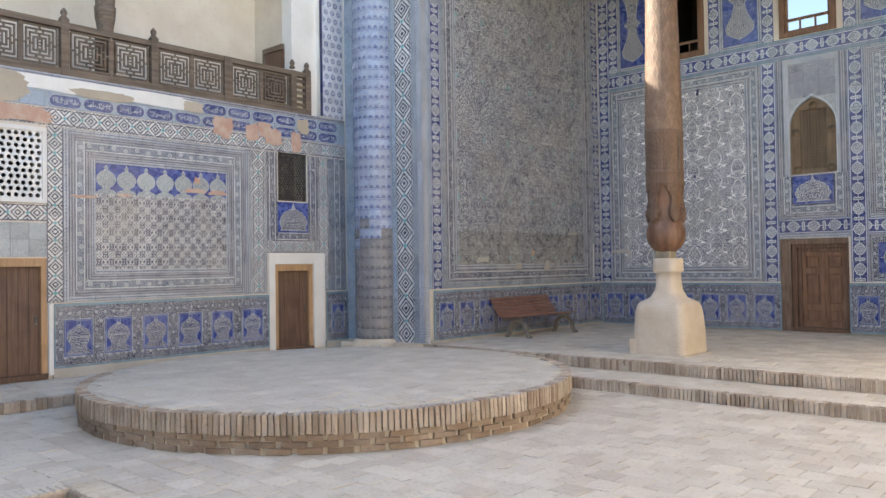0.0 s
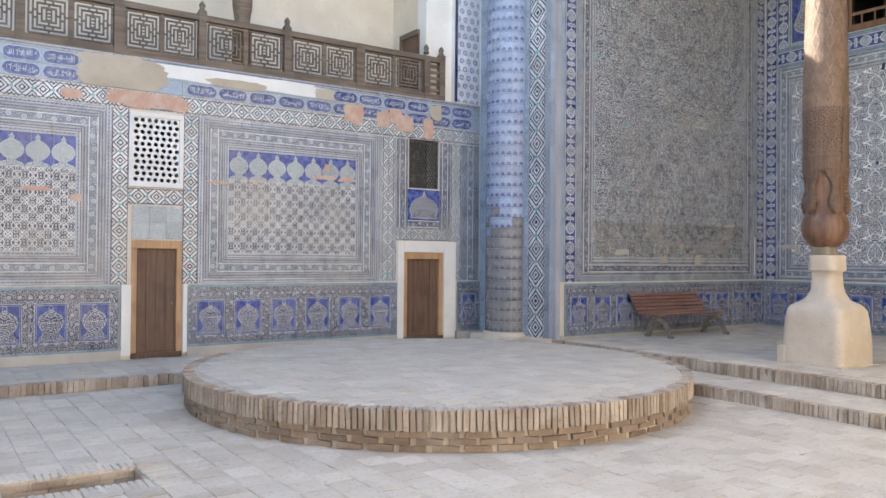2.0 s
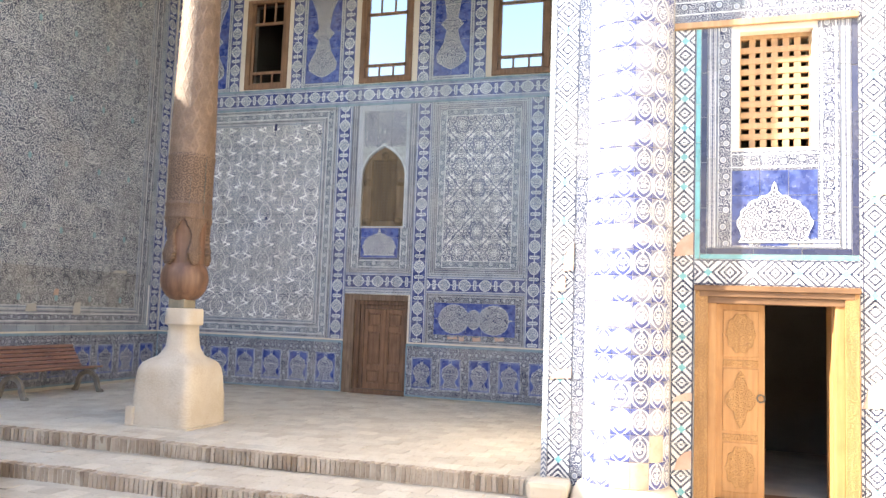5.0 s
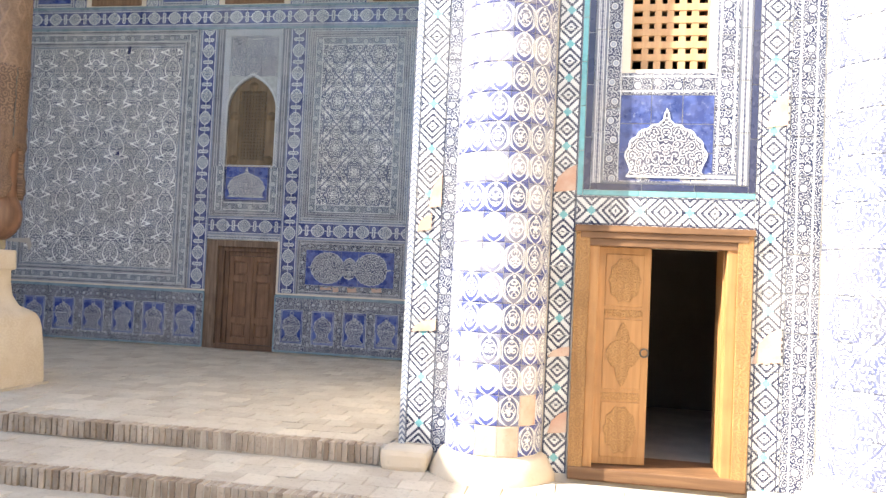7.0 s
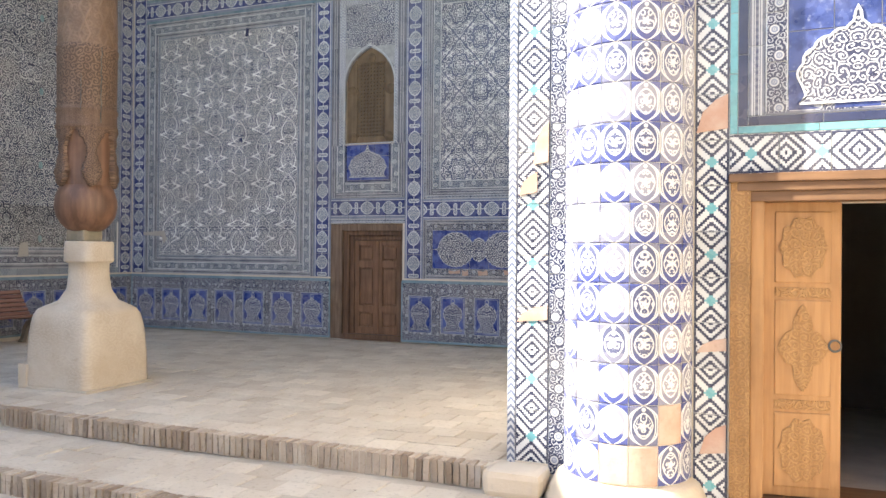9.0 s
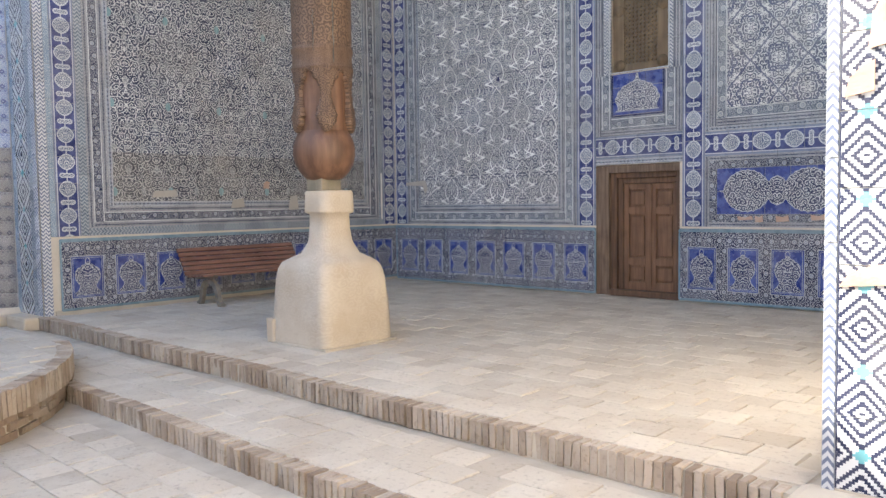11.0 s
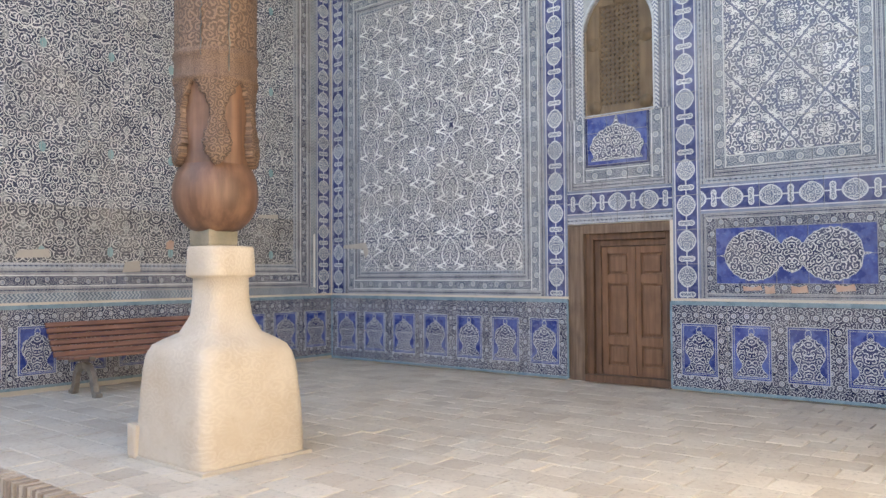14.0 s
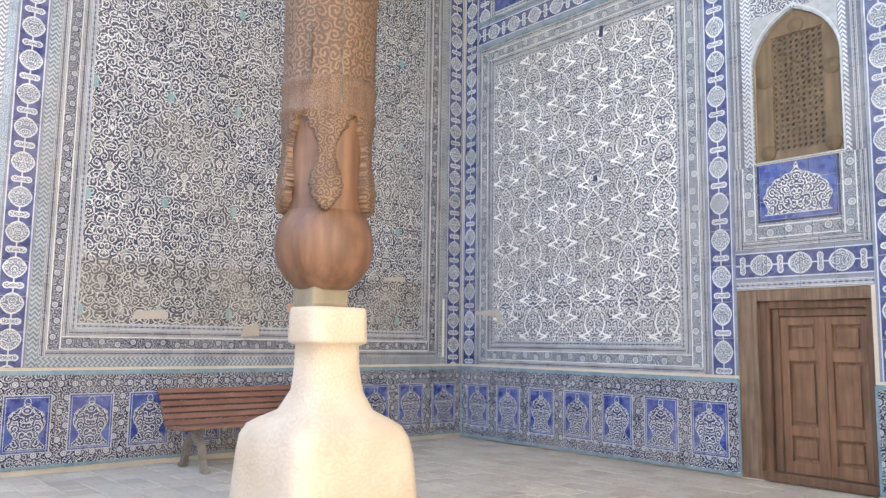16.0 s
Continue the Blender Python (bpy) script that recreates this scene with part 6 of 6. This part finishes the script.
for i in range(14):
    y = -8.1 - i * 1.0
    tagged(part("ceiling_beam", boxed(-3.75, -2.3, y - 0.08, y + 0.08, 8.6, 8.8, bevel=0.01), OLDWOOD), "dark timber beam under the balcony ceiling", "beam", "balcony beams", "structure")

# ---- stones at the pier feet ----
for n, (x, y, sx, sy, z0, z1) in enumerate(((9.73, -6.46, 0.20, 0.17, STEP - 0.02, 0.36), (-0.32, -6.56, 0.34, 0.14, STEP - 0.02, 0.36), (-1.35, -6.62, 0.62, 0.30, STEP - 0.02, 0.34))):
    bm = boxed(-sx, sx, -sy, sy, z0, z1, bevel=0.05)
    for v in bm.verts:
        v.co += Vector([noise.noise(v.co * 5.0 + Vector((9 * i + n, 0, 0))) * 0.02 for i in range(3)])
    bmesh.ops.translate(bm, verts=bm.verts, vec=(x, y, 0))
    tagged(part("foot_stone", bm, STONE, smooth=False), "worn pale foot stone under the tiled pier", "stone", "pier foot stones", "structure")

# ---- round platform ----
CX, CY, R, PT = 2.02, -10.36, 3.22, 0.44
plat = tagged(part("platform", lathe([(0.0, R - 0.035), (PT - 0.012, R - 0.035)], 96), MORTAR), "low round brick platform with soldier-course edge", "platform", kind="structure")
plat.matrix_basis = pose(CX, CY, 0)


def brick_mesh(name, sx, sy, sz, seed, mat, wob=0.004):
    """A worn brick, its top at z = 0."""
    rnd = random.Random(seed)
    bm = bmesh.new()
    box(bm, -sx / 2, sx / 2, -sy / 2, sy / 2, -sz, 0.0)
    top = [e for e in bm.edges if all(abs(v.co.z) < 1e-6 for v in e.verts)]
    bmesh.ops.bevel(bm, geom=top, offset=min(0.006, sx * 0.12), segments=1, affect="EDGES")
    for v in bm.verts:
        v.co += Vector([rnd.uniform(-wob, wob) for _ in range(3)])
    me = bpy.data.meshes.new(name)
    bmesh.ops.recalc_face_normals(bm, faces=bm.faces)
    bm.to_mesh(me)
    bm.free()
    me.materials.append(mat)
    return me


def lay(me, parent, m):
    o = new("brick", me)
    o.parent = parent
    o.matrix_basis = m
    return o


soldier = [brick_mesh("brick", 0.044, 0.14, 0.20, s, EDGE, 0.005) for s in range(6)]
N = 330
for i in range(N):
    a = 2 * math.pi * i / N
    if -2.45 < ((a + math.pi) % (2 * math.pi) - math.pi) < 1.40:
        m = pose((R - 0.055) * math.cos(a), (R - 0.055) * math.sin(a), PT + random.uniform(-0.006, 0.006), 0, random.uniform(-2, 2), math.degrees(a) - 90 + random.uniform(-2, 2))
        lay(random.choice(soldier), plat, m)
course = [brick_mesh("brick", 0.255, 0.12, 0.060, s, ERODED_SHADED, 0.009) for s in range(9, 14)]
for j in range(3):
    n2 = 66
    for i in range(n2):
        a = 2 * math.pi * (i + 0.5 * (j % 2)) / n2
        if -2.45 < ((a + math.pi) % (2 * math.pi) - math.pi) < 1.40:
            rr = R - 0.066 - 0.004 * j + random.uniform(-0.010, 0.010)
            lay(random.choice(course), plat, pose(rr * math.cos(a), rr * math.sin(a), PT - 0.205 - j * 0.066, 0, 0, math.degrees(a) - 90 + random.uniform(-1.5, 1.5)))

# ---- brick edges of the steps ----
for owner, y, z, x0, x1 in ((floor_iwan, -6.45, FLOOR, -0.1, 9.5), (step_low, -7.52, STEP, 2.4, 13.0)):
    x, n = x0, 0
    mesh = [brick_mesh("brick", 0.043, 0.13, 0.158, s, EDGE, 0.004) for s in range(20, 26)]
    while x < x1:
        lay(random.choice(mesh), owner, pose(x, y + 0.014 * math.sin(x * 1.7) + random.uniform(-0.006, 0.006), z + random.uniform(-0.005, 0.004) , random.uniform(-2, 2), random.uniform(-2, 2), random.uniform(-2, 2)))
        x += 0.058
mesh = [brick_mesh("brick", 0.13, 0.062, 0.15, s, EDGE, 0.004) for s in range(30, 35)]
y = -18.0
while y < -11.0:
    lay(random.choice(mesh), walkway, pose(-0.50, y, STEP + random.uniform(-0.004, 0.004), 0, random.uniform(-2, 2), random.uniform(-2, 2)))
    y += 0.067


# ---- paving ----
def paving(owner, x0, x1, y0, y1, z, near, s=0.272, skip=None, uneven=1.0, joined=None):
    """Square paving bricks; those near the walk are pieces, the rest one joined part."""
    kinds = [brick_mesh("brick", s - 0.008, s - 0.008, 0.03, 40 + i, PAVER, 0.005) for i in range(8)]
    verts, faces, count = [], [], 0
    j = 0
    y = y0 + s / 2
    while y < y1 - s / 2 + 0.01:
        x = x0 + s / 2 * (1 + j % 2)
        while x < x1 - s / 2 + 0.01:
            if not (skip and skip(x, y)):
                h = z + random.uniform(-0.006, 0.005) * uneven
                if near(x, y) and count < 300:
                    lay(random.choice(kinds), owner, pose(x, y, h, random.uniform(-0.5, 0.5), random.uniform(-0.5, 0.5), random.uniform(-1.2, 1.2)))
                    count += 1
                else:
                    c = random.choice(kinds)
                    k = len(verts)
                    verts += [(v.co.x + x, v.co.y + y, v.co.z + h) for v in c.vertices]
                    faces += [tuple(i + k for i in p.vertices) for p in c.polygons]
            x += s
        y += s
        j += 1
    me = bpy.data.meshes.new("paving")
    me.from_pydata(verts, [], faces)
    me.materials.append(joined or PAVER_JOINED)
    ob = new("paving", me)
    ob.parent = owner
    tagged(ob, kind="stuff")


PAVER_JOINED = m_brick("paving_brick_joined", (0.48, 0.415, 0.335), (0.60, 0.535, 0.445), (0.61, 0.56, 0.475), 0.75)
PAVER_DUSTY = m_brick("dust_covered_brick", (0.52, 0.455, 0.37), (0.57, 0.505, 0.42), (0.59, 0.535, 0.45), 0.95)
for m in (PAVER_JOINED, PAVER_DUSTY):
    nt = m.node_tree
    isl = nt.nodes.new("ShaderNodeNewGeometry")
    for n in list(nt.nodes):
        if n.type == "OBJECT_INFO":
            for l in list(n.outputs["Random"].links):
                nt.links.new(isl.outputs["Random Per Island"], l.to_socket)
paving(floor_iwan, 0.03, 9.6, -6.36, -0.02, FLOOR, lambda x, y: x > 4.9 and y < -2.2, uneven=0.45)
paving(step_low, -0.4, 15.4, -7.44, -6.5, STEP, lambda x, y: 3 < x < 11, uneven=0.5)
paving(floor_court, -0.4, 15.4, -20.0, -7.62, COURT, lambda x, y: 4.5 < x < 9.8 and -12 < y < -7.6 or 5.5 < x < 8 and -14.5 < y < -12, skip=lambda x, y: (x - CX) ** 2 + (y - CY) ** 2 < (R + 0.1) ** 2 or PIT[0] - 0.12 < x < PIT[1] + 0.10 and PIT[2] < y < PIT[3] + 0.30, uneven=0.6)
paving(walkway, -2.26, -0.6, -18, -6.7, STEP, lambda x, y: False)
paving(plat, -R, R, -R, R, PT, lambda x, y: False, skip=lambda x, y: x * x + y * y > (R - 0.22) ** 2, uneven=0.35, joined=PAVER_DUSTY)
# brick-lined drain pit
bedp = tagged(part("drain_pit", boxed(PIT[0], PIT[1], PIT[2], PIT[3], -0.42, -0.37), MUD), "narrow brick-lined pit in the paving", "pit", kind="structure")
mesh = [brick_mesh("brick", 0.045, 0.25, 0.08, s, PAVER, 0.004) for s in range(50, 54)]
x = PIT[0] - 0.08
while x < PIT[1] + 0.3:
    lay(random.choice(mesh), bedp, pose(x, PIT[3] + 0.13, COURT + random.uniform(-0.002, 0.004), 0, 0, random.uniform(-3, 3)))
    x += 0.058
y = PIT[2]
while y < PIT[3] - 0.02:
    lay(random.choice(mesh), bedp, pose(PIT[0] - 0.125, y, COURT + random.uniform(-0.002, 0.004), 0, 0, 90 + random.uniform(-3, 3)))
    lay(random.choice(mesh), bedp, pose(PIT[1] + 0.125, y, COURT + random.uniform(-0.002, 0.004), 0, 0, 90 + random.uniform(-3, 3)))
    y += 0.058
mesh = [brick_mesh("brick", 0.24, 0.03, 0.06, s, EDGE, 0.003) for s in range(60, 64)]
for k in range(6):
    y = PIT[2] + 0.1
    while y < PIT[3]:
        lay(random.choice(mesh), bedp, pose(PIT[0] + 0.005, y + 0.12 * (k % 2), COURT - 0.02 - k * 0.066, 0, 0, 90))
        y += 0.25
    lay(mesh[k % 4], bedp, pose(PIT[0] + 0.14, PIT[3] - 0.005, COURT - 0.02 - k * 0.066))
    lay(mesh[(k + 1) % 4], bedp, pose(PIT[0] + 0.385, PIT[3] - 0.005, COURT - 0.02 - k * 0.066))
